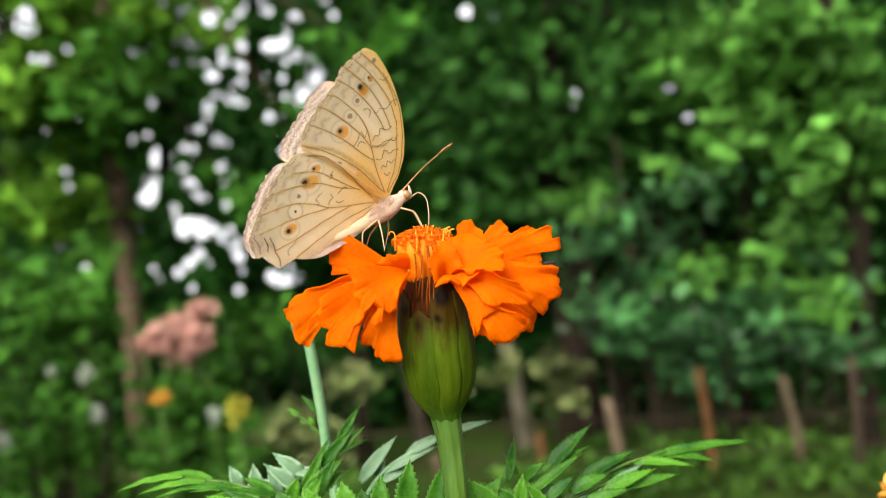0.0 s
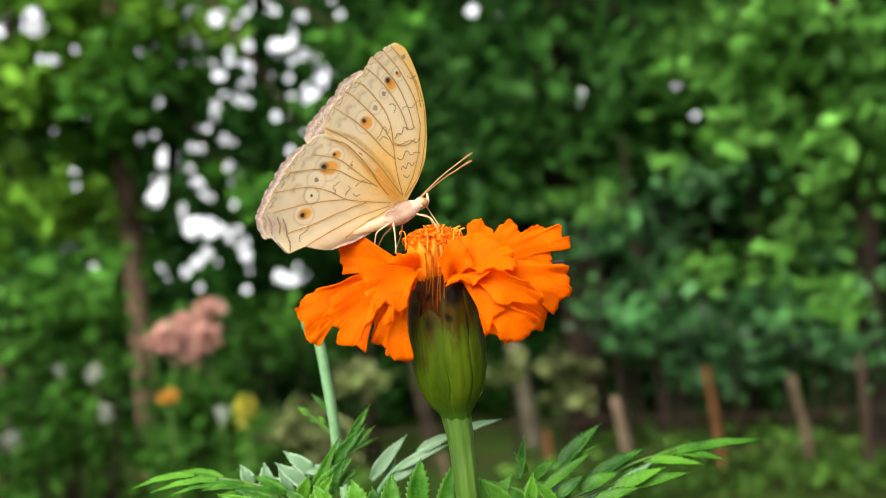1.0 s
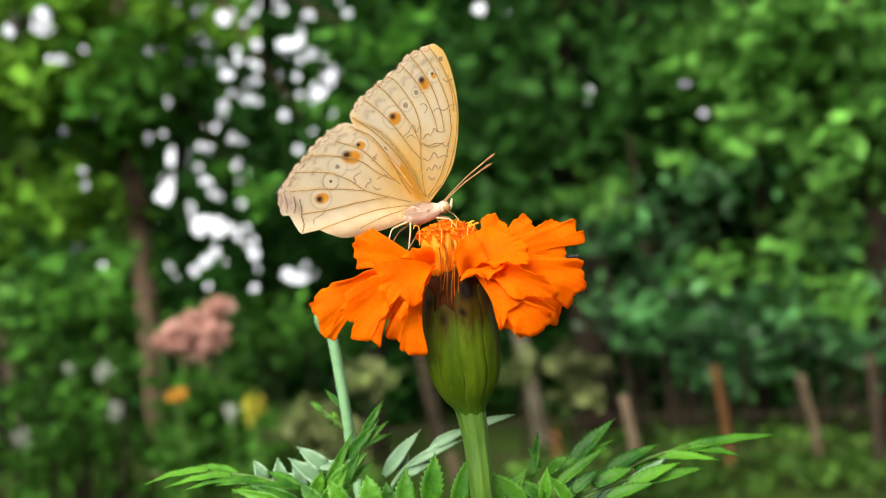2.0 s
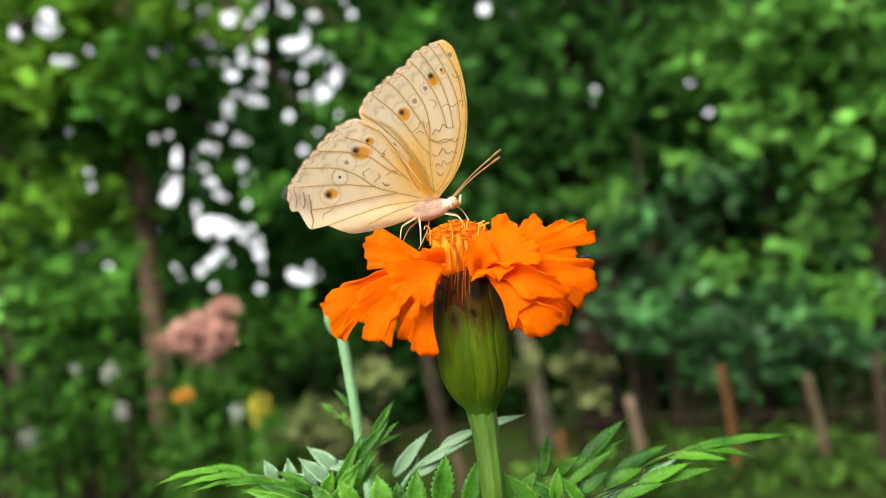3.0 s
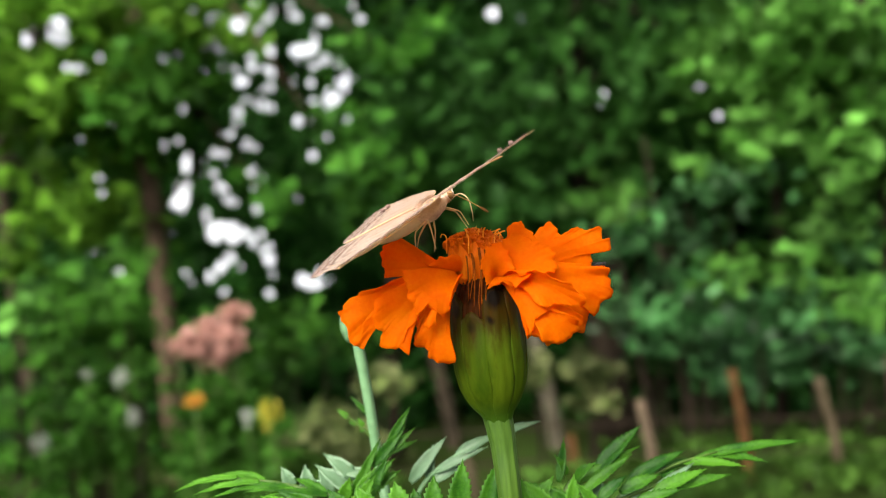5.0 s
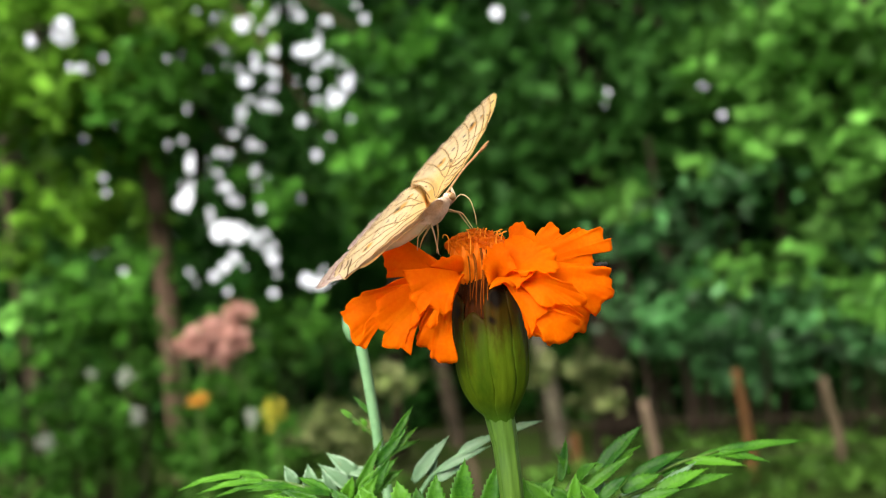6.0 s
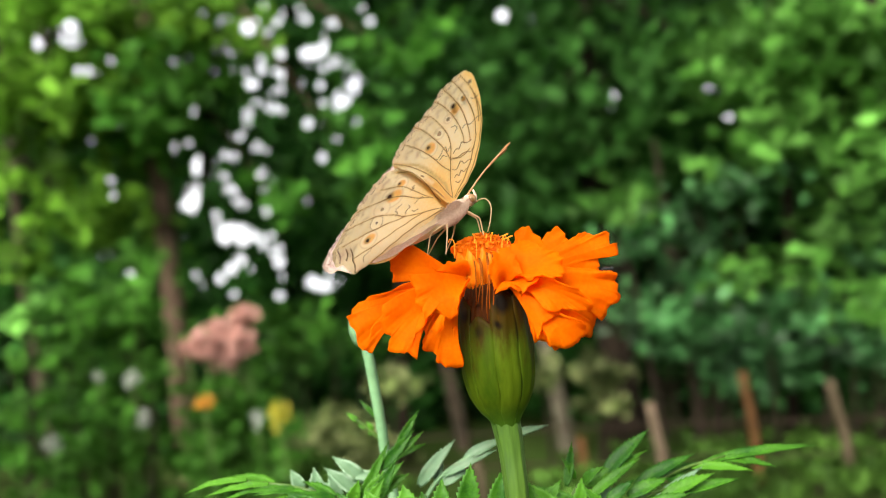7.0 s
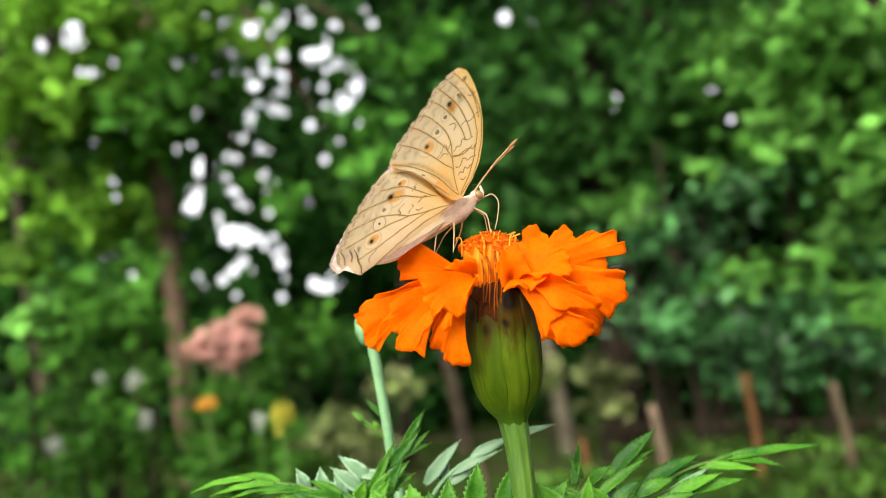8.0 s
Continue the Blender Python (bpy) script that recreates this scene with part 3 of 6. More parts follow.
    shrub("shrub", tuple(aim(330, -180, 4.0).xy) + (0,), [(309, 60, 60, 27, 4.0, 3, 26, 0.1), (230, 44, 40, 17, 4.0, 3, 26, 0.1), (270, 11, 46, 23, 4.0, 3, 26, 0.1),
        (290, -39, 40, 30, 4.0, 3, 26, 0.1), (349, -62, 53, 30, 4.0, 4, 26, 0.1),
        (230, -56, 30, 40, 4.0, 3, 26, 0.1), (475, -89, 46, 33, 4.0, 3, 26, 0.1),
        (376, -116, 93, 20, 4.0, 4, 26, 0.1)] + [(237, -86, 46, 24, 3.95, 8, 30, 0.09), (310, -98, 46, 26, 3.95, 10, 30, 0.09), (396, -98, 53, 33, 3.95, 12, 30, 0.09), (472, -112, 46, 33, 3.95, 10, 30, 0.09), (343, -140, 60, 13, 3.95, 7, 30, 0.08), (200, 7, 27, 23, 4.0, 3, 26, 0.1), (502, -6, 27, 40, 4.0, 3, 26, 0.1)], M_SHRUBBLUE, "bluish green shrub beside the fence", 53, 0.075)
    shrub("shrub", tuple(aim(420, -180, 3.8).xy) + (0,), [(429, -42, 40, 27, 3.8, 3, 26, 0.1), (349, -26, 20, 20, 3.8, 3, 26, 0.1),
        (472, -56, 20, 20, 3.8, 3, 26, 0.1), (183, 47, 13, 27, 3.8, 3, 26, 0.1)], M_TREEBRIGHT, "fresh green shrub beside the fence", 54, 0.09)
    shrub("weeds", tuple(aim(400, -270, 3.3).xy) + (0,), [(230, -284, 40, 20, 3.25, 24, 22, 0.05), (336, -282, 46, 23, 3.25, 28, 22, 0.05), (442, -284, 53, 24, 3.25, 30, 22, 0.06), (143, -280, 40, 23, 3.3, 22, 22, 0.05), (502, -272, 33, 33, 3.3, 24, 22, 0.06), (263, -238, 80, 16, 3.9, 30, 20, 0.06), (396, -232, 80, 17, 3.9, 30, 20, 0.06)], M_WEED, "green grass and weeds round the stakes", 68, 0.055, "weeds")
    shrub("weeds", tuple(aim(-420, -250, 3.0).xy) + (0,), [(-461, -139, 8, 60, 3.0, 8, 10, 0.03), (-408, -199, 9, 60, 3.0, 9, 10, 0.03), (-494, -212, 9, 46, 3.0, 8, 10, 0.03), (-361, -172, 8, 60, 3.0, 8, 10, 0.03), (-434, -252, 27, 27, 3.0, 10, 14, 0.05), (-235, -225, 7, 40, 3.3, 6, 10, 0.03), (-208, -232, 20, 33, 3.3, 8, 12, 0.04)], M_SHRUB, "tall thin weeds with yellow-green leaves", 69, 0.06, "weeds")
    shrub("large_leaved_plant", tuple(aim(-520, -200, 2.9).xy) + (0,), [(-511, -83, 7, 17, 2.9, 3, 3, 0.03)], M_TREEBRIGHT, "plant with large bright green leaves", 60, 0.17, "plant")
    shrub("weeds", tuple(aim(-90, -200, 4.1).xy) + (0,), [(-82, -151, 27, 12, 4.1, 8, 16, 0.05), (-142, -205, 40, 23, 4.1, 16, 16, 0.06),
        (-116, -238, 40, 20, 4.1, 12, 16, 0.06)], M_DRY, "pale dry weeds among the trunks", 66, 0.06, "weeds")
    shrub("weeds", tuple(aim(160, -200, 4.2).xy) + (0,), [(163, -139, 24, 20, 4.2, 14, 16, 0.05), (163, -177, 20, 8, 4.2, 6, 14, 0.04),
        (94, -139, 16, 24, 4.2, 8, 14, 0.05)], M_DRY, "pale dry weeds behind the fence", 67, 0.06, "weeds")
    shrub("weeds", tuple(aim(430, -270, 3.7).xy) + (0,), [(475, -252, 46, 27, 3.7, 40, 22, 0.06), (409, -278, 73, 17, 3.6, 40, 22, 0.06),
        (296, -278, 66, 13, 3.6, 26, 20, 0.05)], M_WEED, "low green weeds before the fence", 57, 0.06, "weeds")
    shrub("weeds", tuple(aim(-250, -270, 3.3).xy) + (0,), [(-242, -272, 60, 17, 3.3, 30, 20, 0.05), (-109, -278, 66, 15, 3.4, 26, 20, 0.05),
        (-175, -265, 40, 20, 3.5, 20, 20, 0.05)], M_WEED, "low green weeds below the garden flowers", 58, 0.055, "weeds")


build_background()


# ---- fence ----
def build_fence():
    root = thing("fence", (1.4, 3.45, 0), "low fence of leaning weathered wooden stakes", "fence")
    # bearing of the top, bearing lower down, thickness, wood
    for high, low, r, m, word in (((220, -175), (240, -278), 0.024, M_STAKEPALE, "pale tan stake"), ((328, -140), (350, -290), 0.021, M_STAKEORANGE, "reddish brown stake"),
                                  ((428, -150), (458, -290), 0.022, M_STAKE, ""), ((510, -125), (520, -290), 0.022, M_RAIL, "dark brown post"),
                                  ((140, -215), (144, -280), 0.022, M_STAKEORANGE, "reddish brown stake"), ((18, -240), (30, -290), 0.024, M_STAKE, ""), ((590, -110), (600, -290), 0.03, M_STAKE, "")):
        foot, lean = trunk_from(low, high, 3.45)
        a, t = Vector(foot), aim(*high, 3.45)
        v, f = tube([a - Vector((0, 0, 0.05)), a.lerp(t, 0.5) + Vector((0.006, 0, 0)), t], [r, r * 0.95, r * 0.85], 9, 8)
        v = [p + Vector((noise.noise(p * 14), noise.noise(p * 14 + Vector((5, 0, 0))), 0)) * r * 0.25 for p in v]
        put("stake", v, f, m, root, word)
    for z in (0.13, 0.27):
        v, f = tube([(-0.3, 3.48, z), (0.7, 3.485, z + 0.01), (1.6, 3.48, z - 0.01), (2.7, 3.485, z)], [0.005, 0.0045, 0.005], 7, 20)
        put("rail", v, f, M_RAIL, root)


build_fence()


# ---- the marigold ----
def petal(head, base, arch, lips, seed, ruffle=1.0, edge=6, arch_end=None, nu=96, nv=26):
    """A ray floret: narrow at its foot, opening into a ruffled, crinkled lip through the given points; millimetres."""
    rng = random.Random(seed)
    B, A0, A1 = Vector(base), Vector(arch), Vector(arch_end or arch)
    lip = [Vector(q) for q in lips]
    mid = sum(lip, Vector((0, 0, 0))) / len(lip)
    ph, fr = rng.uniform(0, 6.28), rng.uniform(2.2, 3.4) + 0.25 * len(lip)
    off = Vector((seed * 3.7, seed * 1.3, 0))
    vs, fs = [], []
    n = len(lip)
    soft = []
    for k in range(n):
        ws = [(math.exp(-((k - m) / (0.22 * n)) ** 2), lip[m]) for m in range(n)]
        g = sum((q * w for w, q in ws), Vector((0, 0, 0))) / sum(w for w, q in ws)
        soft.append(g.lerp(lip[k], 0.8) if k in (0, n - 1) else g)
    for i in range(nu + 1):
        u = i / nu
        e = bez(lip, u)
        g = bez(soft, u)
        out = (e - mid).normalized()
        e = e + out * (0.5 * noise.noise(e * 0.42 + off) + 0.65 * noise.noise(e * 0.95 + off) + 0.22 * noise.noise(e * 2.2 + off))
        f = B + (g - B) * 0.04 + (g - mid) * 0.10
        c = f.lerp(g, 0.55) + A0.lerp(A1, u * u)
        for j in range(nv + 1):
            t = j / nv
            q = f * (1 - t) ** 2 + c * (2 * t * (1 - t)) + g * t * t + (e - g) * t ** edge
            w = ruffle * t ** 2.5
            h = 0.18 * w * math.sin(fr * u * 3.5 + ph + 3 * noise.noise(q * 0.12 + off)) + 0.012 * t * math.sin(u * 60 + ph)
            h += 1.5 * ruffle * t * noise.noise(q * 0.2 + off) + 0.9 * w * noise.noise(q * 0.34 + off) + 0.12 * t * noise.noise(q * 0.9 + off)
            h += ruffle * t ** 9 * (1.1 * noise.noise(e * 0.55 + off) + 0.45 * noise.noise(e * 1.3 + off)) + 0.5 * ruffle * math.sin(math.pi * t) * (1 - (2 * u - 1) ** 2)
            q = q + Vector((0.25 * h, -h, 0.35 * h * (1 - t)))
            vs.append(P(*q))
    m = nv + 1
    for i in range(nu):
        for j in range(nv):
            k = i * m + j
            fs.append((k, k + 1, k + m + 1, k + m))
    return thick(put("petal", vs, fs, M_PETAL, head), 0.00016)


def build_head(plant):
    """flower head: ribbed green cup, dark at its lip, of joined bracts; petals, disc florets, stigmas."""
    lo, hi = Vector((8.8, 0, -33.4)), Vector((5.6, 0, -3.1))
    ax = (hi - lo).normalized()
    ex = Vector((ax.z, 0, -ax.x))
    ey = ax.cross(ex)
    L = (hi - lo).length
    prof = [(0.0, 1.3), (0.045, 1.95), (0.094, 2.75), (0.118, 3.15), (0.156, 4.1), (0.205, 5.0), (0.241, 5.45), (0.293, 6.0), (0.379, 6.5), (0.465, 6.7), (0.554, 6.7), (0.726, 6.5), (0.83, 6.15), (0.9, 5.6), (1.0, 4.9)]

    def axis(s):
        """A place on the cup's slightly bowed middle line."""
        return lo + ax * (L * s) - ex * (0.6 * min(1, s / 0.16) * min(1, max(0, (1.0 - s) / 0.25)))

    def radius(s):
        for (a, ra), (b, rb) in zip(prof, prof[1:]):
            if s <= b:
                f = (s - a) / (b - a)
                return ra + (rb - ra) * (f * f * (3 - 2 * f) * 0.3 + f * 0.7)
        return prof[-1][1]

    core_v, core_f = [], []
    seg, rings = 40, 18
    for k in range(rings + 1):
        s = k / rings * 0.7
        for j in range(seg):
            a = 2 * math.pi * j / seg
            core_v.append(P(*(axis(s) + (ex * math.cos(a) + ey * math.sin(a)) * (radius(s) - 0.35))))
    for k in range(rings):
        for j in range(seg):
            core_f.append((k * seg + j, k * seg + (j + 1) % seg, (k + 1) * seg + (j + 1) % seg, (k + 1) * seg + j))
    head = put("flower_head", core_v, core_f, M_CUP, plant)
    # nine joined bracts with pointed tips
    for b in range(9):
        a0 = 2 * math.pi * (b + 0.12) / 9
        half = math.pi / 9 * 1.1
        vs, fs = [], []
        nu, nv = 10, 22
        tipk = {5: 0.81, 6: 0.69, 7: 0.84, 8: 0.87}.get(b, 0.8 + 0.05 * math.sin(b * 2.4))
        for j in range(nv + 1):
            v = j / nv
            for i in range(nu + 1):
                u = 2 * i / nu - 1
                top = tipk + 0.07 * (1 - abs(u)) ** 0.8 + 0.015 * noise.noise(Vector((b * 7 + u * 4, 1, 0))) + 0.02 * noise.noise(Vector((b * 3 + u * 11, 5, 0)))
                s = v * top
                a = a0 + u * half
                r = radius(s) + 0.2 * (1 - u * u) * min(1, s * s * 14) + 0.06 * math.cos(u * 9) * min(1, s * s * 9) + 0.25 * min(1, s * 3) * noise.noise(Vector((b * 5 + u * 2, s * 5, 0)))
                r += 0.12 * max(0, s - 0.86) * 6 * (0.3 + 0.3 * math.sin(b * 1.7))
                vs.append(P(*(axis(s) + (ex * math.cos(a) + ey * math.sin(a)) * r)))
        for j in range(nv):
            for i in range(nu):
                k = j * (nu + 1) + i
                fs.append((k, k + 1, k + nu + 2, k + nu + 1))
        thick(put("bract", vs, fs, M_CUP, head), 0.00025)
    # petals: foot, rise of the bend, points of the lip, seed, ruffle
    petal(head, (0.8, -2, -4.3), (0, -1.5, 0.5), [(-12.4, -3, -4.4), (-13.1, -3, -2.2), (-13.4, -3, 0.1), (-12.0, -3, 1.5), (-10.3, -3, 2.9), (-9.3, -3, 1.5), (-8.1, -3, 0.0), (-6.4, -3, -1.8), (-4.8, -3, -2.7), (-3.5, -3, -1.4), (-2.7, -3, -2.4)], 1, 0.5, 1.3)
    petal(head, (0.1, -3, -4.6), (0, -2, 1.6), [(-10.8, -7.5, -5.1), (-13.4, -7.5, -6.4), (-16.2, -7.5, -7.2), (-18.0, -7.5, -8.4), (-19.5, -7.5, -9.9), (-20.6, -7.5, -10.8), (-19.9, -7.5, -12.5), (-18.9, -7.5, -14.3), (-18.6, -7.5, -15.7), (-18.0, -7.5, -16.5), (-17.2, -7.5, -16.9), (-16.2, -7.5, -17.5), (-16.1, -7.5, -16.8), (-16.7, -7.5, -15.3), (-16.6, -7.5, -13.7), (-15.9, -7.5, -12.5), (-14.9, -7.5, -11.9), (-13.0, -7.5, -11.0)], 2, 0.5, 2.6, (-3, -2, 6))
    petal(head, (0.4, -4, -4.8), (0, -2, 3.2), [(-14.0, -9.5, -8.6), (-14.4, -9.5, -11.4), (-13.7, -9.5, -13.4), (-12.6, -9.5, -14.0), (-12.8, -9.5, -15.7), (-12.7, -9.5, -16.6), (-11.1, -9.5, -17.0), (-9.5, -9.5, -16.9), (-8.6, -9.5, -17.8), (-8.1, -9.5, -17.9), (-9.0, -9.5, -16.5), (-8.9, -9.5, -14.9), (-8.1, -9.5, -13.6), (-6.1, -9.5, -11.4)], 3, 0.5, 2.6, (-4, -2, 3))
    petal(head, (0.6, -5, -5.2), (-1, -1.5, 2), [(-6.4, -8, -12.5), (-7.1, -8, -14.9), (-6.8, -8, -16.1), (-6.6, -8, -16.8), (-5.1, -8, -17.1), (-4.3, -8, -17.5), (-4.6, -8, -18.7), (-3.6, -8, -19.1), (-2.9, -8, -19.8), (-2.3, -8, -19.2), (-0.0, -8, -19.1), (-0.6, -8, -16.4), (-1.6, -8, -13.4), (-2.0, -8, -11.1), (-0.8, -8, -8.7)], 4, 0.6, 3)
    petal(head, (0.1, -6, -5.0), (0, -2, 1.5), [(-7.5, -10.5, -7.8), (-6.7, -10.5, -10.9), (-5.9, -10.5, -10.0), (-4.1, -10.5, -9.8), (-2.9, -10.5, -10.5), (-3.5, -10.5, -12.3), (-4.5, -10.5, -13.4), (-5.3, -10.5, -12.3)], 5, 0.5)
    petal(head, (1.2, -5, -4.0), (0, -2.5, 1.5), [(-9.2, -10.5, -3.2), (-8.5, -10.5, -5.6), (-7.9, -10.5, -8.2), (-6.1, -10.5, -9.7), (-4.1, -10.5, -9.5), (-2.0, -10.5, -10.9), (-0.8, -10.5, -9.7), (-0.6, -10.5, -7.8), (0.2, -10.5, -5.8)], 6, 0.6)
    petal(head, (9.4, 3, -4.4), (0, -1.5, 0.5), [(19.3, 2, 2.7), (21.3, 2, 3.8), (23.3, 2, 4.8), (24.6, 2, 4.3), (25.4, 2, 3.9), (26.9, 2, 4.6), (28.0, 2, 4.5), (28.2, 2, 3.1), (27.9, 2, 2.1), (29.4, 2, 2.6), (29.7, 2, 1.7), (29.5, 2, 0.3), (28.1, 2, 0.1), (26.6, 2, 0.3), (25.8, 2, -0.5), (26.2, 2, -2.0), (25.6, 2, -3.5)], 7, 0.6, 4)
    petal(head, (8.4, -4, -4.6), (0, -2.5, 2.5), [(20.6, -4, -2.2), (24.4, -4, -2.6), (25.8, -4, -3.2), (27.1, -4, -2.8), (28.1, -4, -3.0), (28.6, -4, -4.8), (28.6, -4, -6.6), (29.0, -4, -7.6), (28.0, -4, -8.6), (26.9, -4, -9.2), (26.5, -4, -10.7), (25.7, -4, -11.8), (24.8, -4, -11.3), (24.4, -4, -13.2), (23.6, -4, -14.3), (22.2, -4, -14.1), (19.9, -4, -12.8)], 8, 0.8, 4)
    petal(head, (1.1, -4, -3.5), (0, -1, 0.6), [(-4.9, -6, -2.7), (-3.6, -6, -1.8), (-2.7, -6, -0.9), (-1.3, -6, -0.9), (0.1, -6, -0.3), (1.6, -6, -1.1)], 9, 0.5)
    petal(head, (3.1, 6, -3.7), (0, 0, 0), [(-6.1, 12, -3.8), (-13.0, 13, -6.5), (-13.9, 13, -10.1), (-9.6, 13, -14.1), (-2.7, 12, -14.0)], 10, 0.8)
    petal(head, (8.3, 2, -4.2), (0, -1, 0), [(9.1, 1, 1.4), (10.2, 1, 3.8), (11.8, 1, 5.8), (13.1, 1, 4.9), (14.6, 1, 3.3), (15.7, 1, 2.2)], 11, 0.5)
    petal(head, (9.1, 4, -4.2), (0, -1, 0), [(14.9, 4, 1.4), (16.1, 4, 3.9), (17.4, 4, 5.8), (18.8, 4, 5.1), (20.2, 3, 3.8), (21.8, 3, 2.3)], 12, 0.5)
    petal(head, (8.3, -5, -5.0), (0, -2.5, 2.5), [(22.9, -7, -11.6), (22.5, -7, -14.0), (21.2, -7, -14.4), (20.2, -7, -15.6), (18.1, -8, -16.4), (15.6, -8, -15.9), (13.8, -8, -14.7), (13.1, -8, -15.1), (12.4, -8, -12.7), (12.1, -8, -10.4), (11.6, -8, -7.9)], 13, 1)
    petal(head, (9.5, -6, -6.0), (0, -2, 1.5), [(13.2, -9, -14.8), (13.6, -9.5, -13.0), (14.8, -10, -11.0), (16.7, -10, -10.3), (18.9, -10, -10.6), (21.5, -9.5, -11.8), (21.8, -9, -13.8), (20.0, -9, -15.6), (17.5, -9.5, -16.1), (15.0, -9.5, -15.4)], 14, 0.6)
    petal(head, (8.6, -6, -4.5), (0, -2, 2), [(11.4, -10, -4.4), (13.8, -11, -3.2), (16.2, -11.5, -4.0), (19.7, -11, -5.6), (22.3, -10, -7.8), (21.4, -9.5, -9.8), (18.3, -10, -9.0), (16.3, -10.5, -9.7), (13.9, -10, -8.8)], 15, 0.7)
    petal(head, (7.7, -5, -5.0), (0, -2, 0), [(5.8, -7, -6.1), (5.0, -8, -2.9), (5.0, -8, -0.4), (6.1, -7, 1.1), (8.1, -7, 1.6), (9.8, -8, 0.1), (10.5, -9, -2.9)], 16, 0.5)
    petal(head, (8.0, -5, -4.5), (0, -2, 1), [(8.8, -4, 2.2), (11.8, -5, 3.0), (15.3, -6, 1.6), (18.1, -8, -0.4), (17.6, -10, -3.4), (13.8, -11, -3.8), (10.6, -10, -6.1)], 17, 0.9)
    petal(head, (7.5, -5, -4.5), (0, -1.5, 0.5), [(5.8, -7.5, -6.6), (7.4, -8, -5.9), (8.8, -8.5, -5.4), (10.2, -8.5, -6.2), (11.0, -9, -4.9)], 18, 0.4)
    petal(head, (7.5, 8, -4.1), (0, 0, 0), [(16.5, 12, 0.1), (24.7, 14, -0.5), (29.1, 14, -4.5), (28.2, 14, -9.0), (21.2, 13, -13.0), (14.3, 12, -11.2)], 19, 0.9)
    petal(head, (6.2, 9, -4.1), (0, 4, 0.5), [(-2.8, 20, -4.6), (1.9, 24, -7.1), (8.0, 25, -8.4), (13.9, 22, -7.1), (17.1, 18, -4.0)], 20, 0.9)
    # the packed disc under the florets
    vs, fs = [], []
    c0 = Vector((4.2, 0, -0.5))
    for k in range(15):
        th = math.pi * 0.8 * k / 14
        for j in range(90):
            g = 2 * math.pi * j / 90
            d = Vector((math.sin(th) * math.cos(g), math.sin(th) * math.sin(g), math.cos(th)))
            r = 1 + 0.1 * noise.noise(d * 6) + 0.05 * math.sin(g * 22) * math.sin(th)
            vs.append(P(*(c0 + Vector((d.x * 5.3, d.y * 5.3, d.z * (4.2 if d.z > 0 else 7.0))) * r)))
    for k in range(14):
        for j in range(90):
            fs.append((k * 90 + j, k * 90 + (j + 1) % 90, (k + 1) * 90 + (j + 1) % 90, (k + 1) * 90 + j))
    put("disc", vs, fs, M_FLORET, head)
    # the bundle of floret feet between cup and disc
    v, f = tube([P(*axis(s)) for s in (0.62, 0.72, 0.82, 0.92, 1.0)], [0.0059, 0.0059, 0.0055, 0.0046, 0.0032], 150, 14, 30, 0.035)
    put("fibrous_core", v, f, M_FIBRE, head, "rusty brown fibrous flower base")
    # disc florets, each a small flared tube
    rng = random.Random(11)
    top = Vector((4.2, 0, 0.9))
    for i in range(230):
        a, r = rng.uniform(0, 6.283), 5.2 * math.sqrt(rng.random())
        q = top + Vector((r * math.cos(a) * 1.05, r * math.sin(a), 3.2 * (1 - (r / 6.0) ** 2) - 0.9 + rng.uniform(-0.6, 0.6)))
        foot = lo + ax * (L * 0.95) + Vector((r * math.cos(a) * 0.7, r * math.sin(a) * 0.7, 0))
        d = (q - foot).normalized()
        v, f = tube([P(*foot), P(*(foot.lerp(q, 0.6))), P(*q), P(*(q + d * 0.9))], [0.00025, 0.0003, 0.0004, 0.00058], 6, 7, cap=False)
        for k in range(len(v) - 6, len(v), 2):
            v[k] = v[k] + Vector((0, 0, -0.0004))
        thick(put("floret", v, f, M_FLORET, head), 0.0001)
    # curled stigmas at the crown
    for i in range(16):
        a, r = rng.uniform(0, 6.283), rng.uniform(1.5, 6.2)
        q = top + Vector((r * math.cos(a), r * math.sin(a), 2.2 * (1 - (r / 6.8) ** 2) + rng.uniform(0.2, 1.2)))
        c = rng.choice((-1, 1))
        d = Vector((math.cos(a), math.sin(a), 0))
        v, f = tube([P(*(q - Vector((0, 0, 2.5)))), P(*q), P(*(q + Vector((0, 0, 0.9)) + d * 0.3)), P(*(q + Vector((0, 0, 1.0)) + d * 1.0)), P(*(q + Vector((0, 0, 0.4)) + d * 1.2 * c))],
                    [0.0001, 0.0001, 0.00009, 0.00008], 5, 12)
        put("stigma", v, f, M_STIGMA, head)
    # long floret tubes that show between the petals on the cup
    for i in range(6):
        x0, x1 = -3.4 + 0.7 * i + rng.uniform(-0.2, 0.2), -2.8 + 0.6 * i + rng.uniform(-0.3, 0.3)
        s0 = 0.66 + 0.16 * abs(i - 7) / 7 + rng.uniform(-0.03, 0.06)
        def on_cup(s, x, out):
            return P(*(axis(s) + ex * x + ey * -(math.sqrt(max(6.5 ** 2 - x * x, 1)) + out)))
        v, f = tube([on_cup(s0, x0, -0.7), on_cup(0.85, x0 * 0.97, 0.0), on_cup(1.0, x1, 0.0), on_cup(1.13, x1, -1.6)], [0.00006, 0.0001, 0.00013, 0.0002], 6, 10)
        put("floret_tube", v, f, M_TUBE, head)


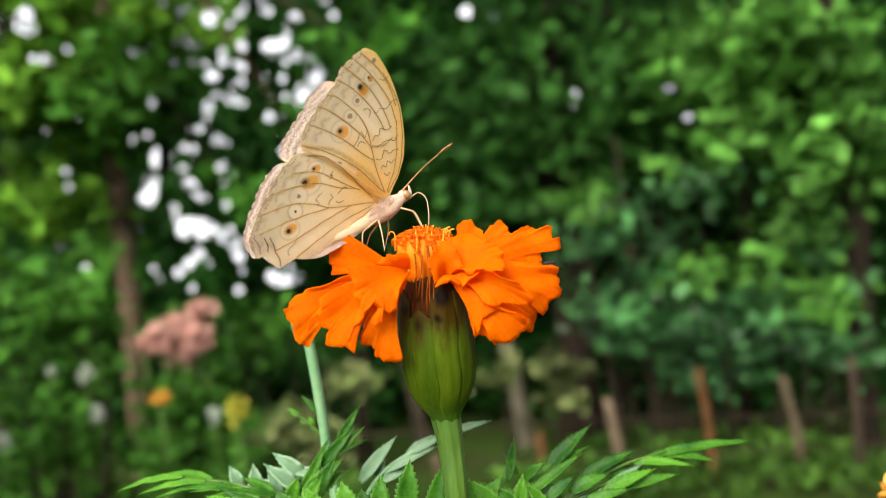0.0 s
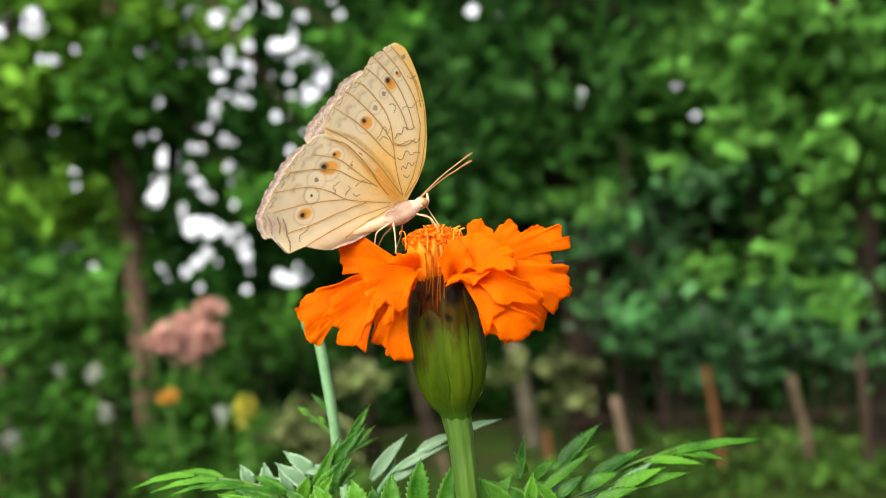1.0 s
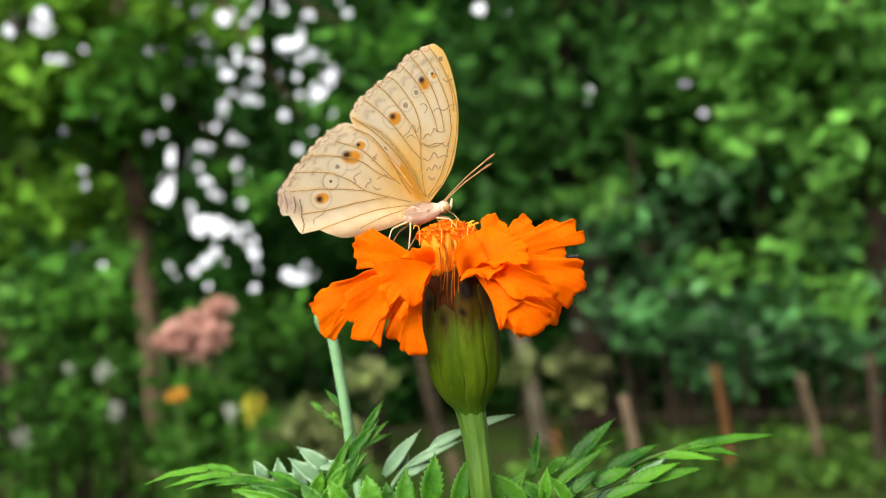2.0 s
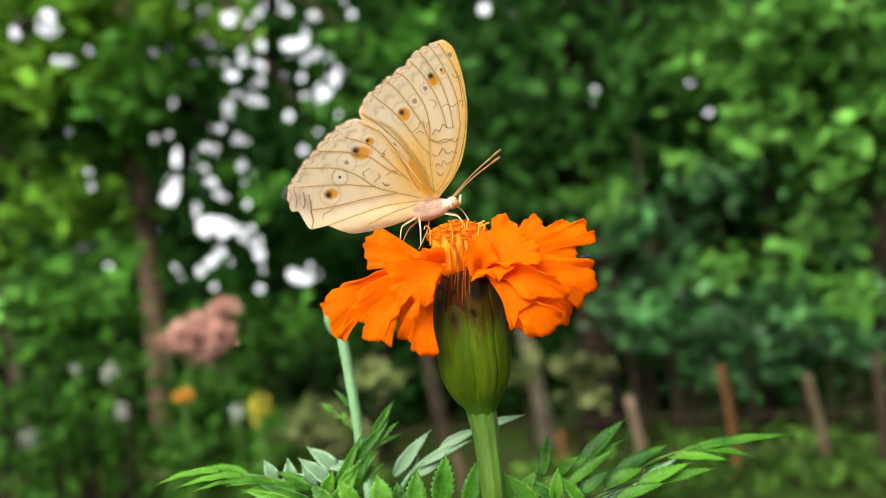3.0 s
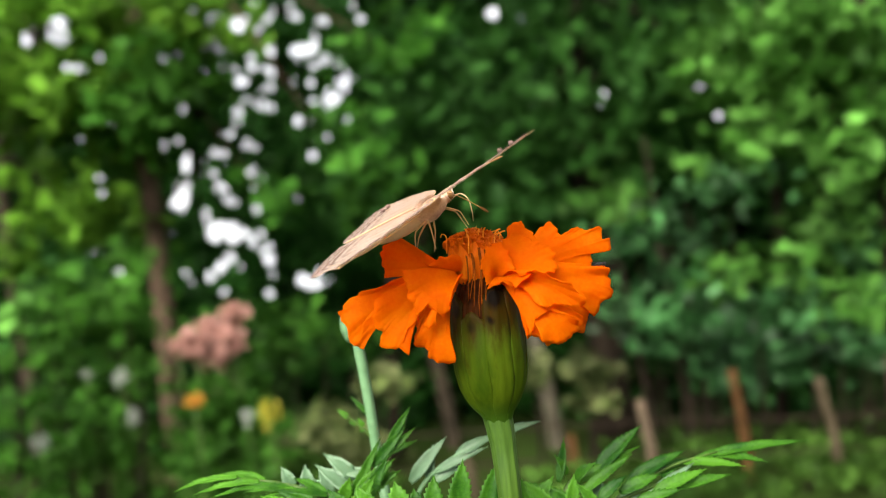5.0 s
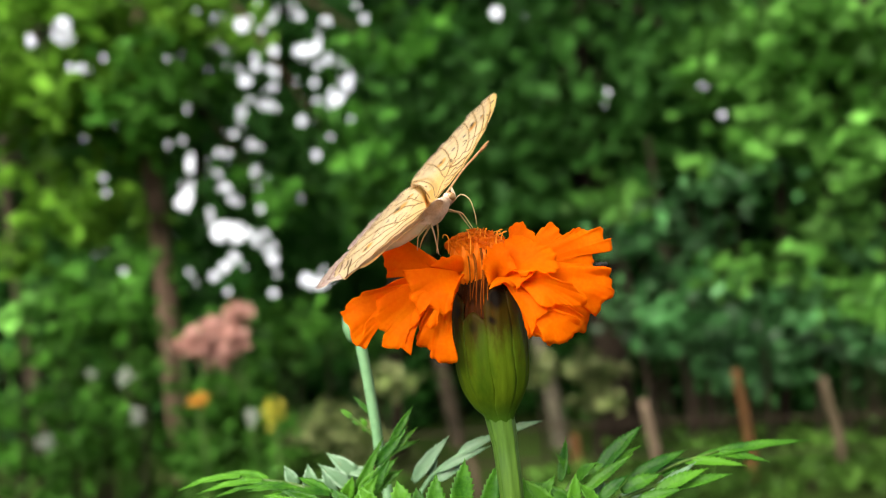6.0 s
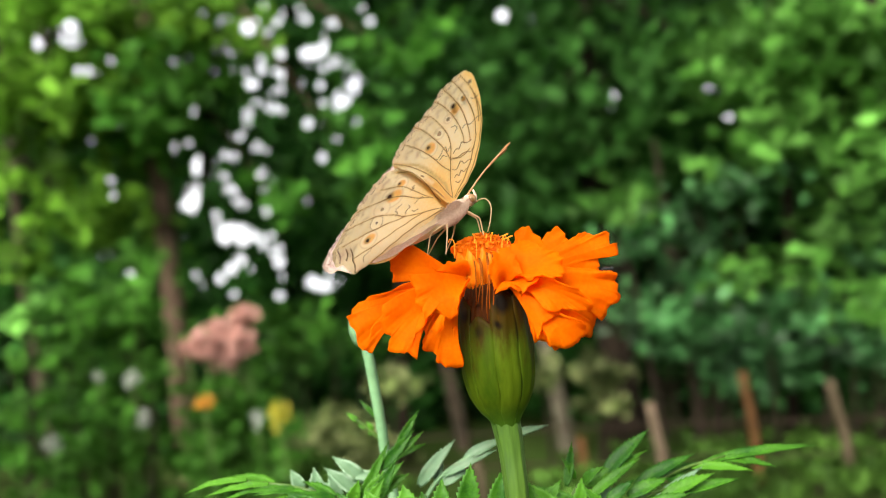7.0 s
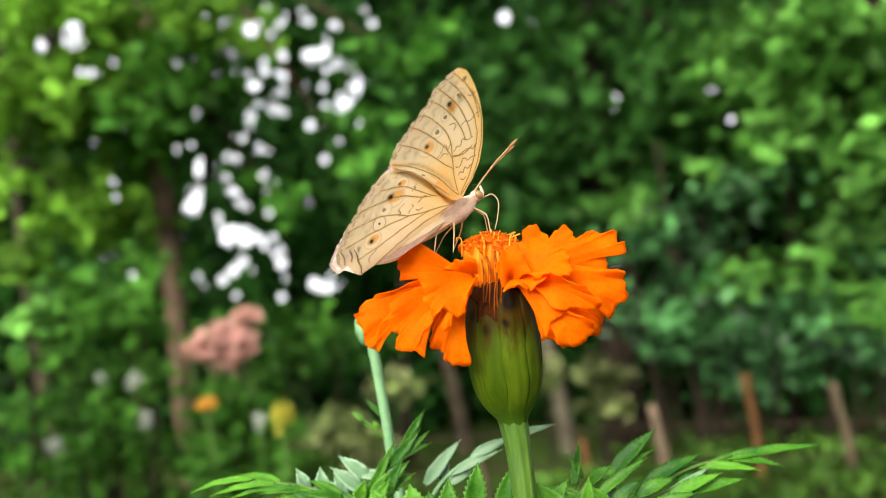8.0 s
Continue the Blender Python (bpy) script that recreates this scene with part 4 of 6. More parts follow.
def blade(base, tip, w, sag, face, teeth=9, fold=0.35, bite=0.8):
    """A toothed leaflet from base to tip, folded along its midrib; millimetres."""
    B, T, N = Vector(base), Vector(tip), Vector(face).normalized()
    d = (T - B).normalized()
    n = (N - d * N.dot(d)).normalized()
    s = d.cross(n)
    L = (T - B).length
    rows = teeth * 2
    vs, fs = [], []
    for k in range(rows + 1):
        t = k / rows
        c = B.lerp(T, t) + n * (sag * math.sin(t * math.pi))
        wd = 0.5 * w * math.sin(min(1, 0.06 + t) ** 0.75 * math.pi) ** 0.8 if t < 0.99 else 0.0
        j = k % 2
        wd *= 1.0 if j else bite
        f = d * (L / rows * (0.8 if j else -0.2)) if 0 < k < rows else Vector((0, 0, 0))
        for u in (-1, -0.5, 0, 0.5, 1):
            q = c + s * (u * wd) + n * (abs(u) * wd * fold + 0.12 * math.sin(t * 19 + u * 3) * (abs(u))) + (f if abs(u) == 1 else Vector((0, 0, 0)))
            vs.append(P(*q))
    for k in range(rows):
        for i in range(4):
            o = k * 5 + i
            fs.append((o, o + 1, o + 6, o + 5))
    return vs, fs


def leaf(plant, stalk, leaflets, mat, face=(0, -0.5, 1), label=""):
    """A feathered leaf: its stalk, and leaflets (base, tip, width, sag)."""
    v, f = tube([P(*q) for q in stalk], [0.0006, 0.0005, 0.0004, 0.00025], 6, 14)
    ob = put("leaf", v, f, M_STEM if mat is M_LEAF else M_BUDSTEM, plant, label)
    for i, (b, t, w, sag) in enumerate(leaflets):
        fine = mat is M_LEAFPALE
        v, f = blade(b, t, w * (1.0 if fine else 1.08), sag, face, max(7, int((Vector(t) - Vector(b)).length / 1.05)), 0.45 if fine else 0.35, 0.93 if fine else 0.8)
        thick(put("leaflet", v, f, mat, ob), 0.00018)
    return ob


def build_plant():
    plant = thing("marigold_plant", (0.012, 0.02, 0), "marigold plant with a ruffled orange flower and toothed leaves", "flower")
    g = Vector((0.012, 0.02, 0))
    stem = [P(7.9, 0, -29.6), P(8.9, 0, -34.4), P(9.3, 0, -37.0), P(*(10.5, 0, -46.4)), P(*(11.9, 3, -59.9)), P(16, 10, -110), P(17, 14, -200), Vector((0.014, 0.018, 0.4)), g - Vector((0, 0, 0.02))]
    v, f = tube(stem, [0.0027, 0.0024, 0.00225, 0.0021, 0.0019, 0.0019, 0.002, 0.003, 0.005], 32, 120, 8, 0.06)
    put("stem", v, f, M_STEM, plant)
    build_head(plant)
    # the bud on its own stalk
    v, f = tube([P(*(-22.3, 36, -19.5)), P(*(-20.9, 36, -25.7)), P(*(-18.6, 36, -38.6)), P(*(-16.7, 36, -50.2)), P(*(-10.5, 30, -70.0)), P(14, 20, -120)], [0.0012, 0.00125, 0.0012, 0.0012, 0.0013, 0.0015], 12, 30, 5, 0.05)
    bs = put("bud_stalk", v, f, M_BUDSTEM, plant, "bluish green bud stalk")
    v, f = tube([P(*(-22.3, 36, -20.5)), P(*(-22.6, 36, -19.5)), P(*(-23.1, 36, -17.3)), P(*(-23.5, 36, -14.7)), P(*(-23.6, 36, -13.0))], [0.0012, 0.0022, 0.0027, 0.0024, 0.0009], 16, 14, 8, 0.05)
    put("bud", v, f, M_BUDSTEM, bs)
    # drooping feathered leaf towards the left edge of the bed
    leaf(plant, [(-17.5, 24, -55.6), (-27.3, 25, -52.5), (-38.5, 26, -50.1), (-49.5, 26, -49.1)], [
        ((-47.0, 26, -48.9), (-60.8, 26, -52.1), 2.0, 1.0), ((-41.9, 25, -49.6), (-56.0, 24, -52.2), 2.0, 0.8), ((-38.3, 25, -50.1), (-52.1, 23, -52.7), 1.8, 0.8),
        ((-41.1, 27, -49.9), (-51.6, 30, -49.2), 2.4, 0.5), ((-34.6, 25, -51.1), (-44.8, 22, -51.2), 2.4, 0.6), ((-32.2, 25, -51.8), (-41.2, 22, -52.6), 2.6, 0.6),
        ((-27.1, 24, -52.2), (-37.8, 20, -51.1), 2.6, 0.5), ((-27.3, 25, -52.5), (-35.5, 30, -50.2), 2.4, 0.5)], M_LEAF)
    leaf(plant, [(-15.5, 30, -57.5), (-21.8, 30, -53.9), (-28.2, 31, -51.5), (-33.2, 31, -50.8)], [
        ((-35.7, 31, -52.7), (-38.5, 31, -47.9), 3.0, 0.3), ((-32.2, 31, -54.2), (-33.2, 31, -47.4), 3.6, 0.2), ((-21.6, 31, -50.5), (-29.1, 31, -44.9), 3.4, 0.6),
        ((-22.5, 31, -53.5), (-31.0, 31, -47.4), 3.2, 0.5), ((-26.9, 31, -55.2), (-30.1, 31, -48.7), 2.6, 0.3), ((-18.1, 31, -49.7), (-28.2, 31, -48.4), 2.4, 0.3)], M_LEAFPALE, (0.1, -1, 0.5))
    leaf(plant, [(-22.7, 22, -55.0), (-17.3, 22, -47.8), (-12.5, 22, -40.6), (-10.1, 23, -35.4)], [
        ((-13.9, 22, -40.6), (-9.2, 23, -32.9), 1.9, 0.4), ((-17.3, 22, -45.4), (-10.1, 22, -37.0), 2.6, 0.4), ((-16.1, 22, -44.5), (-8.2, 23, -37.5), 2.0, 0.3),
        ((-20.7, 21, -51.4), (-12.3, 20, -43.3), 3.4, 0.5), ((-21.9, 21, -52.3), (-15.5, 22, -39.4), 2.2, 0.4), ((-19.7, 22, -51.2), (-11.2, 21, -46.1), 3.4, 0.4), ((-20.0, 20, -52.0), (-17.1, 20, -47.9), 3.4, 0.3),
        ((-15.2, 26, -44.0), (-7.9, 27, -41.1), 1.6, 0.3), ((-23.7, 21, -52.6), (-21.8, 20, -47.3), 3.0, 0.3)], M_LEAF, (0.3, -1, 0.5))
    # fine leaf on the bud stalk
    leaf(plant, [(-18.0, 36, -43.1), (-20.5, 36, -40.6), (-23.8, 36, -38.0), (-26.6, 36, -36.3)], [
        ((-23.8, 36, -38.0), (-26.6, 36, -36.0), 1.4, 0.2), ((-21.8, 36, -39.3), (-24.0, 36, -38.9), 1.2, 0.2), ((-20.5, 36, -40.2), (-21.4, 36, -41.2), 1.2, 0.2), ((-20.5, 36, -39.9), (-21.8, 36, -38.0), 1.2, 0.2), ((-19.2, 36, -37.3), (-23.5, 36, -33.1), 1.3, 0.3)], M_LEAF, (0, -1, 0.3))
    # pale leaf behind the stem
    leaf(plant, [(-10.4, 28, -58.1), (-5.4, 28, -49.4), (2.0, 28, -43.8), (8.2, 28, -40.1)], [
        ((8.2, 28, -40.5), (19.1, 28, -37.2), 2.0, 0.5), ((0.7, 28, -44.5), (9.7, 28, -40.0), 2.6, 0.5), ((-4.2, 28, -48.4), (7.6, 27, -42.5), 2.2, 0.6),
        ((-9.4, 28, -50.6), (-1.5, 28, -40.5), 3.2, 0.4), ((-5.5, 29, -50.3), (-4.5, 29, -42.5), 2.4, 0.3), ((-4.8, 28, -50.6), (2.0, 28, -46.9), 2.4, 0.4)], M_LEAFPALE, (-0.2, -1, 0.6))
    # toothed leaflets standing close to the stem
    leaf(plant, [(-1.5, 3, -55.7), (-2.6, 3, -51.9), (-3.1, 3, -49.2), (-3.4, 3, -48.1)], [
        ((0.6, 2, -48.9), (1.6, 2, -39.1), 4.4, 0.4), ((-4.2, 2, -49.5), (-4.0, 3, -42.6), 3.8, 0.3), ((-10.3, 6, -50.7), (-11.6, 7, -44.7), 4.6, 0.3), ((5.6, 4, -50.1), (8.0, 5, -40.7), 3.6, 0.4), ((-7.2, 10, -51.9), (-8.1, 11, -47.2), 3.4, 0.3), ((-16.0, 9, -51.1), (-19.4, 9, -46.4), 3.6, 0.4), ((-20.6, 10, -51.9), (-25.2, 11, -47.4), 3.2, 0.4),
        ((-19.9, 16, -53.2), (-13.4, 16, -41.8), 3.4, 0.5), ((-21.1, 14, -53.1), (-15.9, 14, -45.3), 3.2, 0.4), ((-3.2, 6, -52.4), (-3.9, 6, -43.3), 3.2, 0.3), ((-26.3, 18, -53.2), (-37.4, 18, -49.3), 2.6, 0.7), ((-29.6, 16, -52.6), (-39.9, 16, -50.1), 2.2, 0.6)], M_LEAF, (0.1, -1, 0.15))
    leaf(plant, [(21.0, 9, -56.0), (20.5, 9, -53.0), (20.0, 9, -50.5), (19.0, 9, -48.5)], [
        ((14.3, 6, -51.8), (13.0, 6, -43.9), 3.0, 0.3), ((19.5, 8, -50.7), (12.6, 8, -44.6), 3.4, 0.4), ((24.0, 9, -51.0), (17.3, 9, -45.9), 2.8, 0.4), ((22.9, 9, -50.4), (23.6, 9, -43.8), 2.8, 0.3)], M_LEAF, (0.1, -1, 0.3))
    # leaves on the other side of the stem
    leaf(plant, [(20.2, 14, -56.0), (22.1, 16, -50.9), (24.0, 17, -47.7), (26.5, 18, -45.0)], [
        ((29.4, 18, -45.6), (39.4, 20, -36.4), 3.4, 0.5), ((25.8, 17, -47.7), (38.9, 20, -40.9), 2.3, 0.5), ((21.4, 15, -47.1), (22.5, 15, -37.9), 2.0, -0.6),
        ((23.3, 16, -45.7), (20.5, 15, -41.4), 1.6, 0.3), ((25.0, 16, -46.9), (28.8, 14, -42.8), 2.5, 0.5), ((24.7, 14, -51.4), (13.8, 12, -46.1), 2.8, 0.4), ((26.0, 15, -49.4), (36.8, 17, -41.8), 2.5, 0.4), ((28.6, 10, -51.4), (24.0, 9, -45.5), 2.8, 0.3)], M_LEAF, (-0.2, -0.8, 0.8))
    leaf(plant, [(28.0, 20, -58.0), (34.3, 22, -52.6), (45.6, 24, -46.5), (57.1, 26, -43.4)], [
        ((54.6, 26, -44.2), (77.1, 27, -41.3), 2.6, 0.7), ((55.9, 26, -44.0), (67.4, 24, -45.3), 2.5, 0.6), ((49.5, 25, -45.6), (62.2, 23, -45.9), 2.5, 0.6),
        ((44.4, 24, -48.1), (54.7, 22, -48.1), 2.3, 0.5), ((36.9, 23, -49.3), (50.2, 25, -42.8), 3.2, 0.7), ((43.1, 24, -47.7), (53.0, 28, -45.2), 2.0, 0.4), ((51.9, 25, -44.7), (68.0, 29, -43.0), 2.0, 0.5)], M_LEAF, (0.1, -0.7, 0.9))
    leaf(plant, [(24.5, 12, -55.4), (31.6, 14, -51.4), (40.1, 16, -48.5), (47.6, 18, -46.8)], [
        ((40.7, 15, -49.2), (52.2, 17, -44.9), 2.8, 0.5), ((33.7, 14, -48.9), (42.2, 15, -45.4), 3.0, 0.5), ((36.0, 13, -51.1), (46.2, 13, -47.9), 2.6, 0.5),
        ((16.2, 9, -49.9), (19.6, 9, -44.2), 2.8, 0.4), ((29.0, 12, -49.7), (34.8, 13, -45.2), 2.5, 0.4), ((46.1, 17, -48.8), (57.5, 18, -46.3), 2.3, 0.5)], M_LEAF, (0, -0.8, 0.8))
    leaf(plant, [(27.7, 18, -58.5), (32.3, 18, -53.8), (36.1, 19, -51.7), (39.8, 20, -48.5)], [
        ((35.5, 19, -52.9), (39.2, 20, -47.5), 3.7, 0.3), ((39.8, 20, -52.3), (51.6, 24, -45.3), 2.3, 0.4), ((28.7, 17, -52.3), (30.4, 17, -46.7), 3.4, 0.3), ((40.4, 20, -52.6), (49.3, 22, -47.6), 2.8, 0.4)], M_LEAFPALE, (0, -0.9, 0.7))
    # lower leaves down the stem
    rng = random.Random(8)
    for k in range(14):
        z = -112 - k * 30
        a = k * 2.4
        c = Vector((15, 10, z))
        e = c + Vector((math.cos(a) * 62, math.sin(a) * 62 + 12, 14))
        lf = []
        for q in range(5):
            s = 0.3 + 0.17 * q
            m = c.lerp(e, s) + Vector((0, 0, 8 * s))
            d = Vector((-math.sin(a), math.cos(a), 0))
            for sg in (-1, 1):
                lf.append((tuple(m), tuple(m + d * sg * 20 + (e - c) * 0.22 + Vector((0, 0, rng.uniform(-4, 4)))), 5.0, 1.0))
        lf.append((tuple(e - (e - c) * 0.1 + Vector((0, 0, 8))), tuple(e + (e - c) * 0.25 + Vector((0, 0, 4))), 5.0, 1.0))
        leaf(plant, [tuple(c), tuple(c.lerp(e, 0.5) + Vector((0, 0, 4))), tuple(e + Vector((0, 0, 8)))], lf, M_LEAF)
    return plant


def cup_material():
    """Green cup with lengthwise streaks; ragged brown and black stains towards the lip, the petals' shade painted in
    with them.
    """
    m = material("green_cup", (0.015, 0.033, 0.001), (0.05, 0.076, 0.003), 0.5, 230, 1100, 0.15, 0.0004, spec=0.04, streak=0.12)
    n, l = m.node_tree.nodes, m.node_tree.links
    p = n["Principled BSDF"]
    src = p.inputs["Base Color"].links[0].from_socket
    geo, sep, ns, mpg, ad, rp, mx = (n.new("ShaderNodeNewGeometry"), n.new("ShaderNodeSeparateXYZ"), n.new("ShaderNodeTexNoise"),
                                     n.new("ShaderNodeMapping"), n.new("ShaderNodeMath"), n.new("ShaderNodeValToRGB"), n.new("ShaderNodeMix"))
    l.new(geo.outputs["Position"], sep.inputs[0])
    l.new(geo.outputs["Position"], mpg.inputs["Vector"])
    mpg.inputs["Scale"].default_value = (1, 1, 0.3)
    ns.inputs["Scale"].default_value, ns.inputs["Detail"].default_value, ns.inputs["Roughness"].default_value = 420, 4, 0.65
    l.new(mpg.outputs[0], ns.inputs["Vector"])
    ad.operation = "MULTIPLY_ADD"
    ad.inputs[1].default_value = 0.024
    l.new(ns.outputs["Fac"], ad.inputs[0])
    l.new(sep.outputs["Z"], ad.inputs[2])
    span = n.new("ShaderNodeMapRange")
    span.inputs["From Min"].default_value, span.inputs["From Max"].default_value = 0.7818, 0.812
    l.new(ad.outputs[0], span.inputs["Value"])
    l.new(span.outputs[0], rp.inputs[0])
    el = rp.color_ramp.elements
    el[0].position, el[0].color = 0.35, (0.026, 0.025, 0.002, 1)
    el[1].position, el[1].color = 0.95, (0.05, 0.013, 0.001, 1)
    for at, c in ((0.55, (0.021, 0.013, 0.001, 1)), (0.72, (0.022, 0.0085, 0.0006, 1))):
        e = el.new(at)
        e.color = c
    part_way = n.new("ShaderNodeMapRange")
    part_way.inputs["From Min"].default_value, part_way.inputs["From Max"].default_value = 0.3, 0.55
    part_way.inputs["To Max"].default_value = 0.92
    l.new(span.outputs[0], part_way.inputs["Value"])
    mx.data_type = "RGBA"
    l.new(part_way.outputs[0], mx.inputs[0])
    # the foot takes on the green of the stalk
    low, foot = n.new("ShaderNodeMapRange"), n.new("ShaderNodeMix")
    low.inputs["From Min"].default_value, low.inputs["From Max"].default_value = 0.7675, 0.7725
    l.new(sep.outputs["Z"], low.inputs["Value"])
    foot.data_type = "RGBA"
    foot.inputs[6].default_value = (0.034, 0.085, 0.007, 1)
    l.new(low.outputs[0], foot.inputs[0])
    l.new(src, foot.inputs[7])
    l.new(foot.outputs[2], mx.inputs[6])
    l.new(rp.outputs[0], mx.inputs[7])
    last = mx.outputs[2]
    # dark blotches; the first paints the dark hollow between the bract tips
    for at, r in (((8.3, -6.3, -7.3), 2.5), ((3.1, -6.3, -12.9), 1.7), ((7.4, -6.5, -11.5), 1.1), ((0.6, -4, -10.2), 1.6)):
        dv, dm, mk = n.new("ShaderNodeVectorMath"), n.new("ShaderNodeMapRange"), n.new("ShaderNodeMix")
        dv.operation = "DISTANCE"
        dv.inputs[1].default_value = P(*at)
        wob = n.new("ShaderNodeVectorMath")
        wob.operation = "MULTIPLY_ADD"
        wob.inputs[1].default_value = (0.0016, 0.0016, 0.0016)
        l.new(ns.outputs["Color"], wob.inputs[0])
        l.new(geo.outputs["Position"], wob.inputs[2])
        l.new(wob.outputs[0], dv.inputs[0])
        dm.inputs["From Min"].default_value, dm.inputs["From Max"].default_value = r * 0.0011, r * 0.0006
        l.new(dv.outputs["Value"], dm.inputs["Value"])
        mk.data_type = "RGBA"
        mk.inputs[7].default_value = (0.004, 0.002, 0.0008, 1)
        l.new(dm.outputs[0], mk.inputs[0])
        l.new(last, mk.inputs[6])
        last = mk.outputs[2]
    l.new(last, p.inputs["Base Color"])
    return m


M_CUP = cup_material()
build_plant()


# ---- other flowers of the garden, far and soft ----
def blossom(name, at, size, mat, label, category, seed, n=160, flat=0.8):
    """A head of many small petals on a stalk."""
    rng = np.random.default_rng(seed)
    root = thing(name, (at[0], at[1], 0), label, category, "garden flowers")
    a = Vector((at[0], at[1], 0))
    t = Vector(at)
    v, f = tube([a - Vector((0, 0, 0.02)), a.lerp(t, 0.6) + Vector((0.02, 0, 0)), t], [0.006, 0.005, 0.004], 7, 10)
    put("stalk", v, f, M_STEM, root)
    n = n * 2
    q = rng.normal(size=(n, 3))
    q = q / np.linalg.norm(q, axis=1, keepdims=True)
    lumps = np.array([0.75 + 0.5 * noise.noise(Vector(p) * 1.5 + Vector((seed, 0, 0))) for p in q])[:, None]
    q = q * lumps * rng.uniform(0.5, 1.15, size=(n, 1)) * np.array([size, size, size * flat]) + np.array(at)
    v, f = leaf_mass(rng, q, size * 0.46)
    put("petals", v, f, mat, root, smooth=False)
    q = clumps(rng, ((at[0], at[1], at[2] * 0.6), (size, size, at[2] * 0.3)), 10, size * 0.5, 12)
    leafage("foliage", rng, q, np.ones(len(q)), size * 0.9, M_SHRUB, root)
    return root


def build_flowers():
    for x, z, y, size, seed, n, label in ((-297, -108, 2.35, 0.062, 60, 150, "dusty pink flower cluster on a leafy stalk"), (-258, -106, 2.4, 0.062, 65, 130, "dusty pink flower cluster among leaves"),
                                          (-254, -74, 2.42, 0.05, 61, 90, "small dusty pink flower cluster"), (-275, -124, 2.38, 0.05, 70, 80, "small dusty pink flower cluster"),
                                          (-282, -90, 2.44, 0.042, 76, 70, "small dusty pink flower cluster"), (-318, -112, 2.4, 0.036, 77, 60, "small dusty pink flower cluster")):
        blossom("pink_flower_cluster", aim(x, z, y), size, M_PINK, label, "flower", seed, n, 0.9)
    blossom("orange_flower", aim(-298, -176, 2.2), 0.037, M_FARORANGE, "orange flower on a leafy stalk", "flower", 62, 60, 0.55)
    blossom("yellow_flower", aim(-211, -191, 2.2), 0.0344, M_YELLOW, "yellow flower on a leafy stalk", "flower", 63, 50, 1.5)
    blossom("pale_flower", aim(-236, -195, 2.3), 0.0228, M_WHITEFLOWER, "small pale flower on a thin stalk", "flower", 71, 40, 1.6)
    blossom("white_flower", aim(-384, -147, 3.0), 0.0356, M_WHITEFLOWER, "white flower among the green weeds", "flower", 72, 50, 1.1)
    blossom("white_flower", aim(-370, -193, 3.0), 0.0377, M_WHITEFLOWER, "white flower among the green weeds", "flower", 73, 50, 1.1)
    blossom("white_flower", aim(-475, -225, 3.0), 0.0419, M_WHITEFLOWER, "white flower among the green weeds", "flower", 74, 50, 1.1)
    blossom("white_flower", aim(-424, -145, 3.0), 0.021, M_WHITEFLOWER, "white flower among the green weeds", "flower", 75, 50, 1.1)
    blossom("orange_flower", (0.122, 0.05, 0.736), 0.012, M_FARORANGE, "orange marigold flower low in the bed", "flower", 64, 60, 0.7)


build_flowers()


# ---- the butterfly ----
# wing plane in millimetres: first along the body towards the head, second away from the body
FORE = [(0.3, 0.15), (3.5, 3.4), (5.6, 6.7), (6.8, 10.6), (7.5, 14.5), (7.7, 18.9), (7.3, 22.8), (6.5, 26.3), (5.7, 27.5), (4.6, 28.3), (3, 28), (0.9, 27.5), (-0.8, 26.7), (-2.2, 25.3), (-4.4, 24.1), (-6.4, 23), (-8.2, 21.9), (-10, 20.8), (-10.9, 19.6), (-11.8, 18.3), (-11.2, 16), (-9.3, 13.4), (-7.2, 9.9), (-4.7, 4.9), (-2.6, 0.4)]
HIND = [(-1.3, 0.7), (-3.4, 2.2), (-5.2, 6.6), (-7.2, 11.4), (-9, 14.8), (-11.1, 16.5), (-12.2, 17.1), (-13.3, 17.2), (-15.8, 16.4), (-17.9, 15.1), (-19.5, 13.9), (-21.2, 12.3), (-22.8, 11.1), (-24.3, 9.4), (-25.5, 8.3), (-26.4, 7.2), (-26.8, 4.7), (-26.5, 3), (-25.4, 2.7), (-24.6, 0.5), (-23.7, -0.9), (-21.2, -0.6), (-19, -1.9), (-16.8, -3.1), (-14.3, -3.4), (-11.9, -3.4), (-8.3, -3), (-5.7, -2.2), (-3.5, -1)]
COSTA = [(0.2, 0.8), (3.5, 3.4), (5.6, 6.7), (6.8, 10.6), (7.5, 14.5), (7.7, 18.9), (7.3, 22.8), (6.5, 26.3), (5.7, 27.5)]
